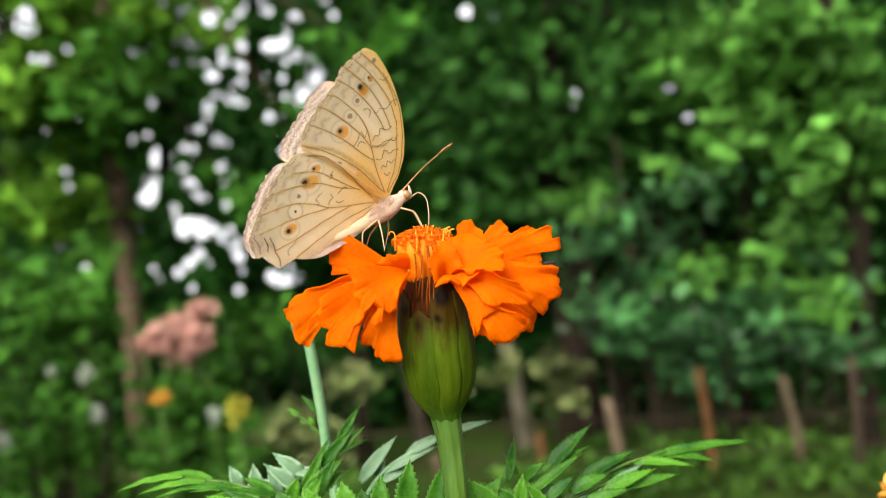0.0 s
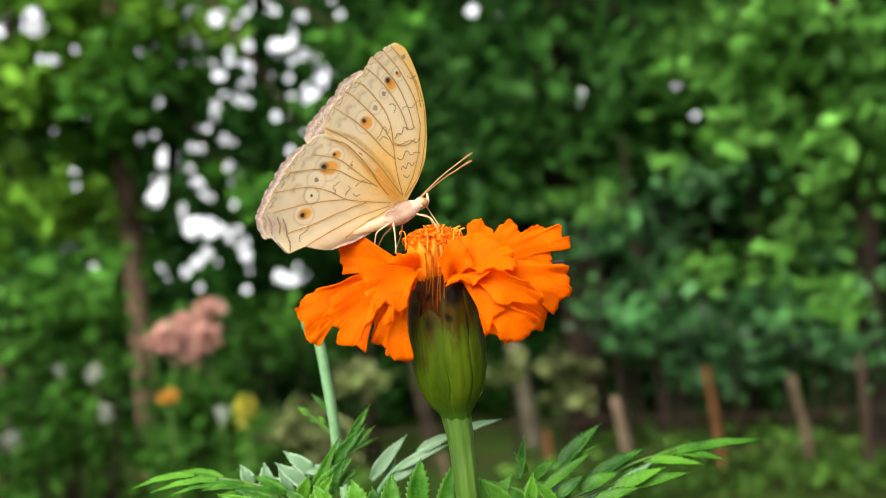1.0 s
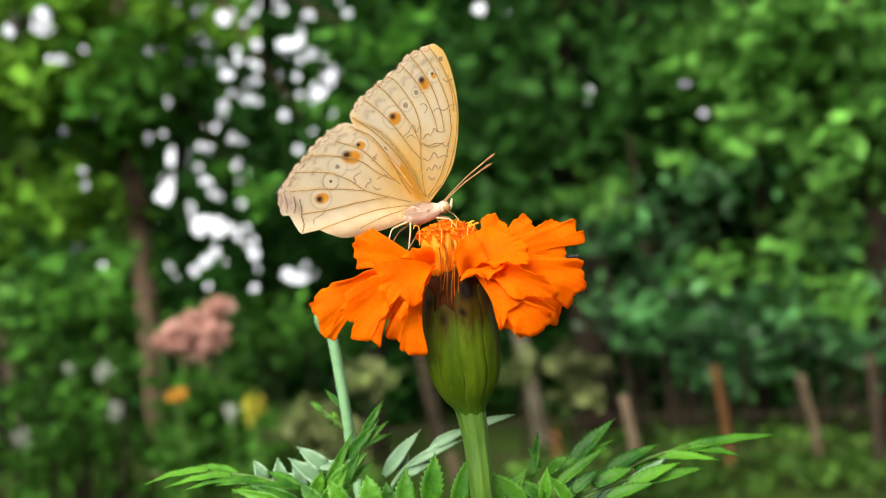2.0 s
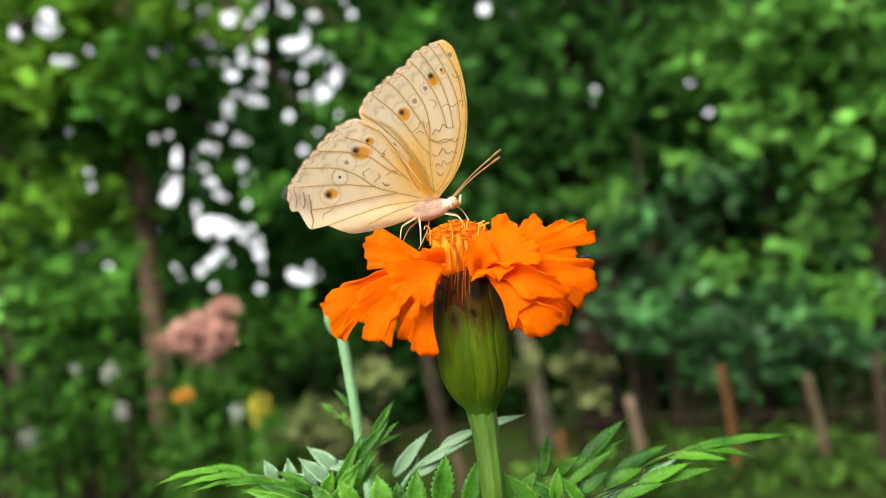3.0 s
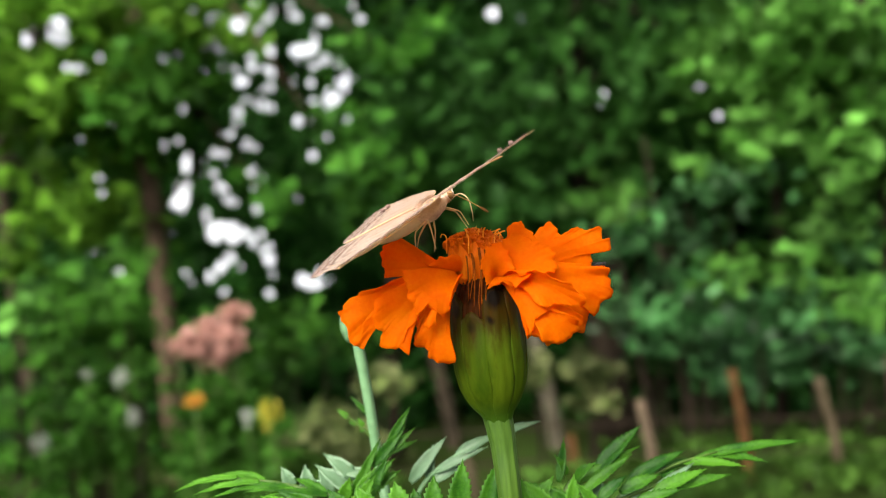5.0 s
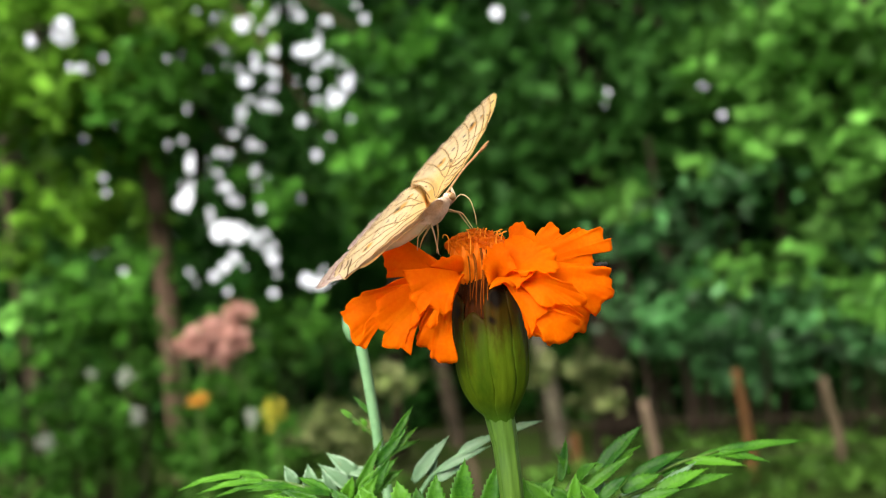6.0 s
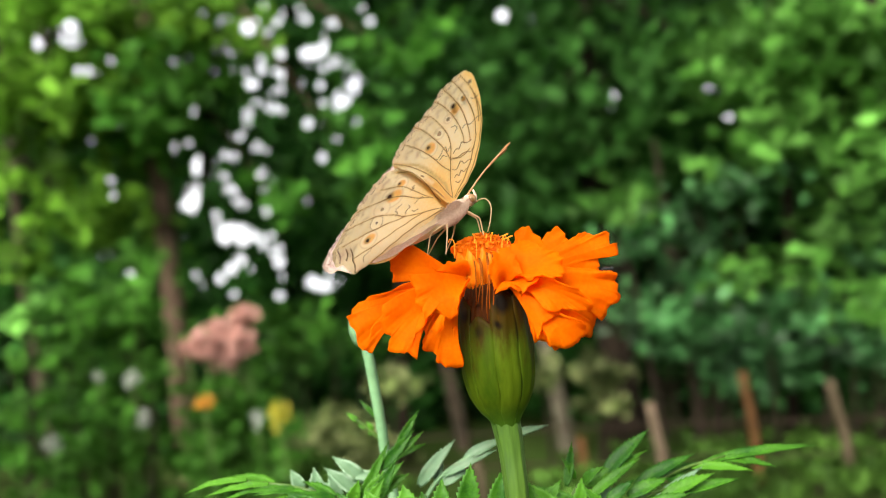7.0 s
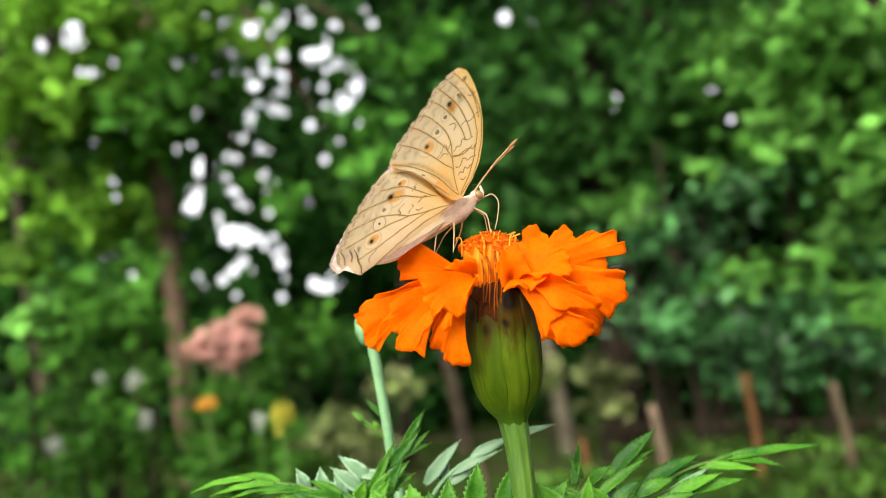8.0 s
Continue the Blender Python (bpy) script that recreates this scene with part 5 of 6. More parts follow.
FORE_VEINS = [
    [(-0.4, 1.3), (-0.5, 4.8), (-0.4, 8), (0, 11.2), (0.3, 14.3), (-0.2, 17.7), (-1.5, 20.6), (-3, 23.1), (-4.4, 24)],
    [(-0.3, 8.5), (-1.9, 10.8), (-3.9, 14.5), (-6.3, 17.9), (-9.1, 20.9)],
    [(0, 10.9), (-1, 14.3), (-2.9, 18.1), (-4.9, 21.3), (-6.6, 23.1)],
    [(3.4, 12.9), (2.9, 16.3), (1.7, 20), (0, 23.4), (-1.8, 25.7)],
    [(4.6, 12.8), (4.4, 16.3), (3.4, 20.8), (1.8, 24.3), (0.2, 26.9)]] + [
    [(6, 13.5), (6, 17), (5.3, 20.4), (3.9, 24.4), (2.1, 27.7)],
    [(6.8, 16.1), (6.8, 19.9), (5.8, 24), (3.8, 27.9)],
    [(0, 1.2), (2.4, 4.2), (4.2, 7.6), (5.4, 11.1), (6.1, 13.5)],
    [(0.1, 0.9), (3.4, 3.7), (5.3, 7.4), (6.5, 10.9), (7.3, 15), (7.3, 18.5), (6.5, 22.7)],
    [(-0.6, 1.6), (-1.9, 4.5), (-3.7, 8.7), (-6.1, 12.4), (-8.9, 15.7), (-11.5, 18)],
    [(0, 11.2), (1.6, 10.4), (3.1, 10.4), (4.4, 10.8)]]
FORE_BARS = [
    [(0.5, 12.1), (1.4, 12.9), (2, 12.5), (2.7, 13.6), (3.4, 13), (4.1, 12.7), (4.8, 12.9)],
    [(0.3, 11.3), (1.4, 10.7), (2.7, 10.9), (3.9, 10.6), (4.5, 10), (5.4, 10.7)],
    [(0.1, 8.6), (0.8, 8), (1.4, 8.3), (2.2, 9.3), (2.9, 8.2), (3.8, 8.4), (4.7, 8)],
    [(0.4, 6.1), (0.9, 6.7), (1.4, 6.1), (2.1, 7), (2.6, 6.2), (3.5, 6.6)],
    [(0.6, 5), (1.2, 4.3), (1.8, 4.7)]]
FORE_FAINT = [
    [(3, 16.7), (3.9, 17.1), (5, 16.5), (6.3, 17.2), (7.2, 17.2)],
    [(0.3, 14.7), (-0.5, 13.5), (-0.9, 14.9), (-2, 13.8), (-3.1, 13.2), (-3.6, 13.9)],
    [(1.4, 16.6), (2, 17.5), (1.6, 18.3), (0.8, 18.3)],
    [(-0.7, 12.4), (-1.6, 13.2), (-2.5, 12.7)],
    [(5.5, 22.1), (6.2, 21.5), (7.1, 21.8)]]
FORE_CRESCENTS = [
    [(2.2, 25.3), (3, 25.8), (3.7, 25.6)],
    [(0.1, 23.9), (0.5, 24.8), (1.4, 25)],
    [(-1.7, 22.2), (-1.4, 23.2), (-0.5, 23.3)],
    [(-4.4, 20.5), (-4, 21.6), (-2.9, 21.8)],
    [(-7, 19.2), (-6.7, 20.1), (-5.5, 20.1)],
    [(-9, 17.6), (-8.7, 18.5), (-7.6, 18.5)],
    [(3.9, 25.6), (4.5, 25.9), (5.1, 25.4)]]
HIND_VEINS = [
    [(-3.2, 2.5), (-4.4, 5.1), (-5.4, 8.1), (-7, 11.6), (-8.8, 14.3), (-11.5, 16)],
    [(-4.8, 4.7), (-6.5, 6.7), (-8.6, 9.5), (-11, 12.3), (-15, 14.4)],
    [(-5.4, 5.4), (-8.2, 7.2), (-11.7, 10.4), (-16.1, 12), (-20.3, 12.8)],
    [(-3.2, 0.9), (-7.3, 2.7), (-11.2, 4.6), (-13.8, 7.1), (-17.5, 9.2), (-23.3, 10.3)],
    [(-11.2, 4.6), (-15.7, 5.8), (-20.2, 6.6), (-24.5, 7)],
    [(-7.3, 2.7), (-13.2, 2.7), (-18.3, 2.4), (-23, 2.5)],
    [(-3.5, 0.4), (-9.4, 0.7), (-15.6, 0), (-20.6, -0.8)],
    [(-3.6, -0.1), (-8.6, -0.7), (-13.4, -1.9)]]
HIND_BARS = [
    [(-8.3, 10.9), (-8.8, 10.4), (-8.6, 10.1), (-9.4, 9.7)],
    [(-10.2, 6.9), (-10, 6.2), (-10.8, 5.8), (-11.1, 5.2)],
    [(-8.9, 6.2), (-8.2, 6.6), (-7.2, 6.8), (-6.9, 6.4)],
    [(-11.5, 8.2), (-12.9, 7.5), (-12.7, 6.7), (-13.2, 6.2)],
    [(-6.7, 11.9), (-6.2, 11.3)],
    [(-18.8, 2.6), (-19.7, 1.7), (-21.1, 1.3), (-21.4, 0.3)],
    [(-9.7, 5.1), (-9.2, 4.5), (-8.4, 4.5)]]
HIND_CRESCENTS = [
    [(-14.7, 14.4), (-14.2, 15.2), (-13.1, 15.3)],
    [(-17.1, 13.1), (-16.6, 13.9), (-15.3, 13.9)],
    [(-19.4, 11.4), (-18.9, 12.2), (-17.7, 12.2)],
    [(-20, 9.4), (-19.5, 10.1), (-18.5, 10)],
    [(-21.5, 11.4), (-20.9, 12.1), (-19.9, 12.1)],
    [(-24.1, 8.2), (-23.6, 9.1), (-22.6, 9.2)],
    [(-11.6, 15), (-10.9, 15.4), (-10.1, 15)]]
TAIL_MARKS = [
    [(-24.0, 6.0), (-23.9, 4.5), (-24.4, 3.0)],
    [(-23.1, 5.4), (-23.0, 3.6), (-23.2, 2.2), (-23.1, 0.6), (-23.6, -0.7)],
    [(-25.6, 6.9), (-25.3, 5.2), (-25.7, 3.4)]]
FORE_SPOTS = [(5.6, 25.6), (3.9, 23.0), (1.9, 22.0), (0.4, 20.5), (-1.8, 18.6)]
HIND_SPOTS = [(-15.5, 9.9), (-17.1, 7.5)]
FORE_RINGS = [(1.9, 22.0, 1.7), (-4.2, 16.8, 2.05), (3.9, 23.0, 1.25), (-1.8, 18.6, 1.2), (0.4, 20.5, 0.9)]
HIND_RINGS = [(-10.9, 12.9, 1.55), (-13.0, 11.2, 2.35), (-15.5, 9.9, 1.8), (-17.1, 7.5, 1.6), (-19.3, 4.7, 1.95)]


def smooth_line(pts, n):
    p = [Vector((a, u, 0)) for a, u in pts]
    return [bez(p, k / n) for k in range(n + 1)]


def bow(a, u):
    """how far the wing bows outward, and its shallow pleats"""
    fold = 0.85 * math.exp(-((u + 2.2) / 2.2) ** 2) * min(max((-a - 2.0) / 3.0, 0), 1)
    return 0.2 - 0.001 * (u - 14) ** 2 + 0.05 * math.sin(a * 1.7 + u * 0.9) + fold


CREAM, WARM, TAWNY = np.array((0.97, 0.835, 0.535)), np.array((0.96, 0.63, 0.18)), np.array((0.34, 0.2, 0.1))
PALE = np.array((0.98, 0.9, 0.7))
TORNUS = np.array((0.66, 0.5, 0.48))
AMBER, ORANGE, DARK, SHADED = np.array((0.82, 0.38, 0.02)), np.array((0.92, 0.4, 0.03)), np.array((0.05, 0.018, 0.008)), np.array((0.8, 0.6, 0.38))
FOLD = [(-11.6, 17.8), (-9.3, 16.2), (-7.4, 15.0), (-5.5, 12.7), (-3.6, 9.3), (-1.9, 6.2), (-1.3, 3.2)]
HIND_EDGE = [(-12.1, 16.5), (-10.0, 15.0), (-7.8, 12.4), (-6.0, 9.3), (-4.5, 6.5)]
GLOW = [(-5.0, 9.6), (-3.5, 6.7), (-2.2, 4.2), (-1.3, 1.7)]
# eyespots: middle, half-width, half-height of the orange; middle and radius of the pupil
FORE_EYES = [(-4.0, 16.6, 1.15, 1.2, -4.4, 17.05, 0.56), (2.1, 21.7, 0.95, 1.1, 1.7, 22.5, 0.62), (4.0, 22.9, 0.5, 0.5, 3.7, 23.3, 0.26)]
HIND_EYES = [(-10.8, 12.9, 0.85, 0.75, -11.2, 13.1, 0.4), (-12.6, 11.1, 1.65, 1.2, -13.6, 11.6, 0.8), (-19.1, 4.75, 1.3, 0.95, -19.6, 4.7, 0.62)]
GREYBROWN = np.array((0.4, 0.29, 0.2))
ASH, UMBER = np.array((0.43, 0.345, 0.335)), np.array((0.075, 0.043, 0.037))


def line_distance(xy, line, n=16):
    """Distance of each point from a smooth line."""
    p = np.array([(q.x, q.y) for q in smooth_line(line, n)])
    best = np.full(len(xy), 1e9)
    for a, b in zip(p, p[1:]):
        d = b - a
        t = np.clip(((xy - a) @ d) / max(d @ d, 1e-9), 0, 1)
        best = np.minimum(best, np.hypot(*(xy - a - t[:, None] * d).T))
    return best


def blend(col, to, k):
    k = np.clip(k, 0, 1)[:, None]
    return col * (1 - k) + to * k


def wing_mesh(name, outline, margin, side, lift, root, centre, warm_to, label):
    """A wing of two thin sheets: pale outer face, ashy inner face. margin: first and last outline step of the outer edge."""
    nu, nv = 420, 120
    pts = smooth_line(outline + [outline[0]], nu)[:-1]
    N = len(outline)
    c = Vector((centre[0], centre[1], 0))
    xy, depth, step, edge_on = [], [], [], []
    for k, p in enumerate(pts):
        o = k / nu * N
        inm = min(max((o - margin[0]) / 1.5, 0), 1) * min(max((margin[1] - o) / 1.5, 0), 1)
        nick = 0.3 * noise.noise(Vector((p.x * 1.4, p.y * 1.4, 5))) + 0.16 * noise.noise(Vector((p.x * 4, p.y * 4, 8)))
        edge = p + (p - c).normalized() * inm * (0.26 * (abs(math.sin(o * 3.3)) - 0.5) + nick)
        R = (edge - c).length
        for j in range(nv + 1):
            v = (j / nv) ** 0.8
            q = c.lerp(edge, v)
            xy.append((q.x, q.y))
            depth.append((1 - v) * R)
            step.append(o)
            edge_on.append(inm)
    g = np.array([noise.noise(Vector((x * 0.5, z * 0.5, 3 + lift))) for x, z in xy])
    g2 = np.array([noise.noise(Vector((x * 2.2, z * 2.2, 9))) for x, z in xy])
    warm = np.array([warm_to(x, z) for x, z in xy])
    height = np.array([bow(x, z) for x, z in xy]) + lift
    xy, d, o, inm = np.array(xy), np.array(depth), np.array(step), np.array(edge_on)
    hind = name == "hindwing"
    # outer face
    col = CREAM * (1 + 0.05 * g + 0.06 * g2)[:, None]
    col = blend(col, PALE, np.clip((np.hypot(xy[:, 0], xy[:, 1]) - 9) / 8, 0, 1) * (0.8 + 0.6 * g))
    # orange leading edge; towards the base, light through the wing painted in
    col = blend(col, WARM, np.clip(warm + 0.12 * g, 0, 1))
    if hind:
        # shading along the body edge, put into the wing colour as tan
        col = blend(col, SHADED, 0.75 / (1 + np.exp((xy[:, 1] + 0.9 + 0.04 * xy[:, 0]) / 0.5)))
        for x, z, rx, rz, to, st in ((-25.0, 4.9, 1.5, 2.0, TORNUS, 0.9), (-24.9, 1.2, 0.9, 1.4, PALE, 0.9), (-23.3, 3.9, 0.45, 1.2, TORNUS * 0.55, 0.8)):
            col = blend(col, to, st * np.exp(-((xy[:, 0] - x) / rx) ** 2 - ((xy[:, 1] - z) / rz) ** 2) * (0.8 + 0.8 * g2))
    for line in (HIND_CRESCENTS if hind else FORE_CRESCENTS):
        col = blend(col, GREYBROWN, 0.55 * np.exp(-(line_distance(xy, line) / 0.36) ** 2) * (0.9 + 0.5 * g2))
    for x, z, r in (HIND_RINGS if hind else FORE_RINGS):
        q = np.hypot((xy[:, 0] - x) / 0.95, xy[:, 1] - z)
        col = blend(col, PALE * 1.02, 1 / (1 + np.exp((q - r * 0.95) / 0.12)))
        col = blend(col, GREYBROWN, 0.42 * np.exp(-((q - r) / 0.16) ** 2))
    # light glowing through the overlapping wings, painted as amber
    col = blend(col, AMBER, 0.95 * np.exp(-(line_distance(xy, GLOW) / 1.25) ** 2))
    # see-through pale strip and the shadow of the fold, drawn as tinted lines
    col = blend(col, PALE, 0.6 * np.exp(-(line_distance(xy, [(a - 0.9, u - 0.9) for a, u in FOLD[:5]]) / 0.5) ** 2))
    for line, wd, st in ((FOLD, 0.4, 0.9), (HIND_EDGE, 0.3, 0.7)):
        col = blend(col, WARM * 0.5, st * np.exp(-(line_distance(xy, line) / wd) ** 2) * (0.9 + 0.5 * g2))
    for x, z, w, h, px, pz, pr in (HIND_EYES if hind else FORE_EYES):
        q = np.hypot((xy[:, 0] - x) / w, (xy[:, 1] - z) / h)
        col = blend(col, ORANGE * (1 + 0.15 * g2)[:, None], 1 / (1 + np.exp((q - 1) / 0.09)))
        q = np.hypot(xy[:, 0] - px, xy[:, 1] - pz) / pr
        col = blend(col, DARK, 0.95 / (1 + np.exp((q - 1) / 0.16)))
    for line in (HIND_VEINS if hind else FORE_VEINS):
        col = blend(col, WARM * 0.8, 0.45 * np.exp(-(line_distance(xy, line) / 0.3) ** 2))
    wave = 0.3 * np.abs(np.sin(o * 3.3))
    for at, wd, st in ((0.05, 0.24, 0.75), (0.95, 0.2, 0.3), (1.9, 0.28, 0.16)):
        col = blend(col, TAWNY, np.exp(-((d - at - wave) / wd) ** 2) * st * inm * (0.8 + 0.8 * g2))
    # inner face
    inner = ASH * (1 + 0.12 * g + 0.1 * g2)[:, None]
    wave = 0.5 * np.abs(np.sin(o * 3.3))
    for at, wd, st in ((0.1, 0.25, 0.8), (1.2, 0.3, 0.9), (2.5, 0.38, 0.9), (4.3, 0.5, 0.8), (7.0, 0.7, 0.5)):
        inner = blend(inner, UMBER, np.minimum(np.exp(-((d - at - wave) / wd) ** 2) * st * (0.8 + 0.5 * g2) * np.maximum(inm, 0.15), 0.95))
    vs = np.concatenate([np.stack([xy[:, 0], side * (height + h), xy[:, 1]], 1) for h in (0.035, -0.035)]) * MM
    cols = np.ones((len(vs), 4))
    cols[:, :3] = np.clip(np.concatenate([col, inner]), 0, 1)
    m, tot = nv + 1, nu * (nv + 1)
    k, j = np.meshgrid(np.arange(nu), np.arange(nv), indexing="ij")
    k2 = (k + 1) % nu
    sheet = np.stack([k * m + j, k * m + j + 1, k2 * m + j + 1, k2 * m + j], -1).reshape(-1, 4)
    r, r2 = np.arange(nu), (np.arange(nu) + 1) % nu
    rim = np.stack([r * m + nv, tot + r * m + nv, tot + r2 * m + nv, r2 * m + nv], -1)
    ob = put(name, vs, np.concatenate([sheet, sheet + tot, rim]).tolist(), M_WING, root, label, world_space=False)
    ob.data.materials.append(M_WINGINNER)
    ob.data.polygons.foreach_set("material_index", [0] * (nu * nv) + [1] * (nu * nv) + [0] * nu)
    ca = ob.data.color_attributes.new("pattern", "FLOAT_COLOR", "POINT")
    ca.data.foreach_set("color", cols.astype(np.float32).ravel())
    return ob


def on_wing(wing, side, lift, name, line, r, mat, n=24, wob=0.0, face=1):
    """A raised vein or a dark line on the outer face, or with face -1 on the inner one."""
    pts = []
    for k, p in enumerate(smooth_line(line, n)):
        a, u = p.x + wob * math.sin(k * 1.9), p.y + wob * math.sin(k * 2.3 + 1)
        pts.append(Vector((a * MM, side * (bow(a, u) + lift + (0.045 if face > 0 else -0.05 - r)) * MM, u * MM)))
    v, f = tube(pts, [r * MM * 0.8, r * MM, r * MM * 0.75], 5, n)
    return put(name, v, f, mat, wing, world_space=False)


def margin_lines(wing, side, lift, outline, margin, depths, mat=None, face=1):
    """wavy lines that follow the outer edge, each a short dark scallop between two veins"""
    p = [Vector((a, u, 0)) for a, u in outline]
    n = len(outline)
    mid = sum(p, Vector((0, 0, 0))) / n
    steps = int((margin[1] - margin[0]) * 1.05)
    for depth, r, amp in depths:
        for s in range(steps):
            line = []
            for k in range(5):
                o = margin[0] + (margin[1] - margin[0]) * (s + 0.12 + 0.76 * k / 4) / steps
                e = bez(p, o / (n - 1))
                t = (bez(p, (o + 0.05) / (n - 1)) - bez(p, (o - 0.05) / (n - 1))).normalized()
                inn = Vector((-t.y, t.x, 0))
                if inn.dot(mid - e) < 0:
                    inn = -inn
                q = e + inn * (depth + amp * math.sin(math.pi * k / 4) + 0.15 * math.sin(s * 2.1))
                line.append((q.x, q.y))
            on_wing(wing, side, lift, "dark_line", line, r, mat or M_LINE, n=10, wob=0.05, face=face)


def eyespot(wing, side, lift, at, rings):
    """rings: (radius, offset across, offset up, material), the widest first; each a thin disc on the last."""
    for i, (r, da, du, mat) in enumerate(rings):
        a, u = at[0] + da, at[1] + du
        vs = [(a * MM, side * (bow(a, u) + lift + 0.06 + 0.03 * i) * MM, u * MM)]
        for k in range(24):
            g = 2 * math.pi * k / 24
            rr = r * (1 + 0.08 * math.sin(3 * g + a))
            x, z = a + rr * 0.9 * math.cos(g), u + rr * math.sin(g)
            vs.append((x * MM, side * (bow(x, z) + lift + 0.05 + 0.03 * i) * MM, z * MM))
        put("eyespot", vs, [(0, 1 + k, 1 + (k + 1) % 24) for k in range(24)], mat, wing, world_space=False)


M_PUPIL = material("black_pupil", (0.02, 0.008, 0.005), (0.05, 0.02, 0.01), 0.5, 800, 2500, 0.1, 0.0001)
M_GREY = material("grey_dot", (0.3, 0.22, 0.15), (0.4, 0.3, 0.2), 0.6, 800, 2500, 0.1, 0.0001, 0.45, sheer=0.3)
M_LINE = material("brown_wing_line", (0.2, 0.11, 0.05), (0.42, 0.25, 0.12), 0.6, 800, 2500, 0.1, 0.0001, 0.3)
M_UMBER = material("umber_wing_band", (0.12, 0.07, 0.06), (0.28, 0.18, 0.16), 0.6, 800, 2500, 0.1, 0.0001, 0.3)
M_TORNUS = material("pink_brown_mark", (0.36, 0.2, 0.16), (0.5, 0.3, 0.26), 0.6, 800, 2500, 0.1, 0.0001)


def ellipsoid(c, r, seg=14, rings=10, fur=0.0):
    vs, fs = [], []
    for k in range(rings + 1):
        th = math.pi * k / rings
        for j in range(seg):
            a = 2 * math.pi * j / seg
            d = Vector((math.cos(th), math.sin(th) * math.cos(a), math.sin(th) * math.sin(a)))
            q = 1 + fur * noise.noise(d * 5 + Vector(c))
            vs.append(Vector((c[0] + r[0] * d.x * q, c[1] + r[1] * d.y * q, c[2] + r[2] * d.z * q)) * MM)
    for k in range(rings):
        for j in range(seg):
            fs.append((k * seg + j, k * seg + (j + 1) % seg, (k + 1) * seg + (j + 1) % seg, (k + 1) * seg + j))
    return vs, fs


def hairs(rng, c, r, n, length):
    """short soft hairs over an ellipsoid"""
    pieces = []
    for i in range(n):
        d = Vector((rng.gauss(0, 1), rng.gauss(0, 1), rng.gauss(0, 1))).normalized()
        p = Vector((c[0] + r[0] * d.x, c[1] + r[1] * d.y, c[2] + r[2] * d.z)) * MM
        t = (d + Vector((-1.1, rng.gauss(0, 0.3), rng.gauss(0, 0.3)))).normalized() * length * MM * rng.uniform(0.6, 1.2)
        s = d.cross(t).normalized() * 0.05 * MM
        pieces.append(([p + s, p - s, p + t], [(0, 1, 2)]))
    return joined(pieces)


def ring_line(wing, side, lift, at, r):
    line = [(at[0] + 0.9 * r * math.cos(g * math.pi / 6), at[1] + r * math.sin(g * math.pi / 6)) for g in range(13)]
    on_wing(wing, side, lift, "ring_line", line, 0.04, M_LINE, n=36)


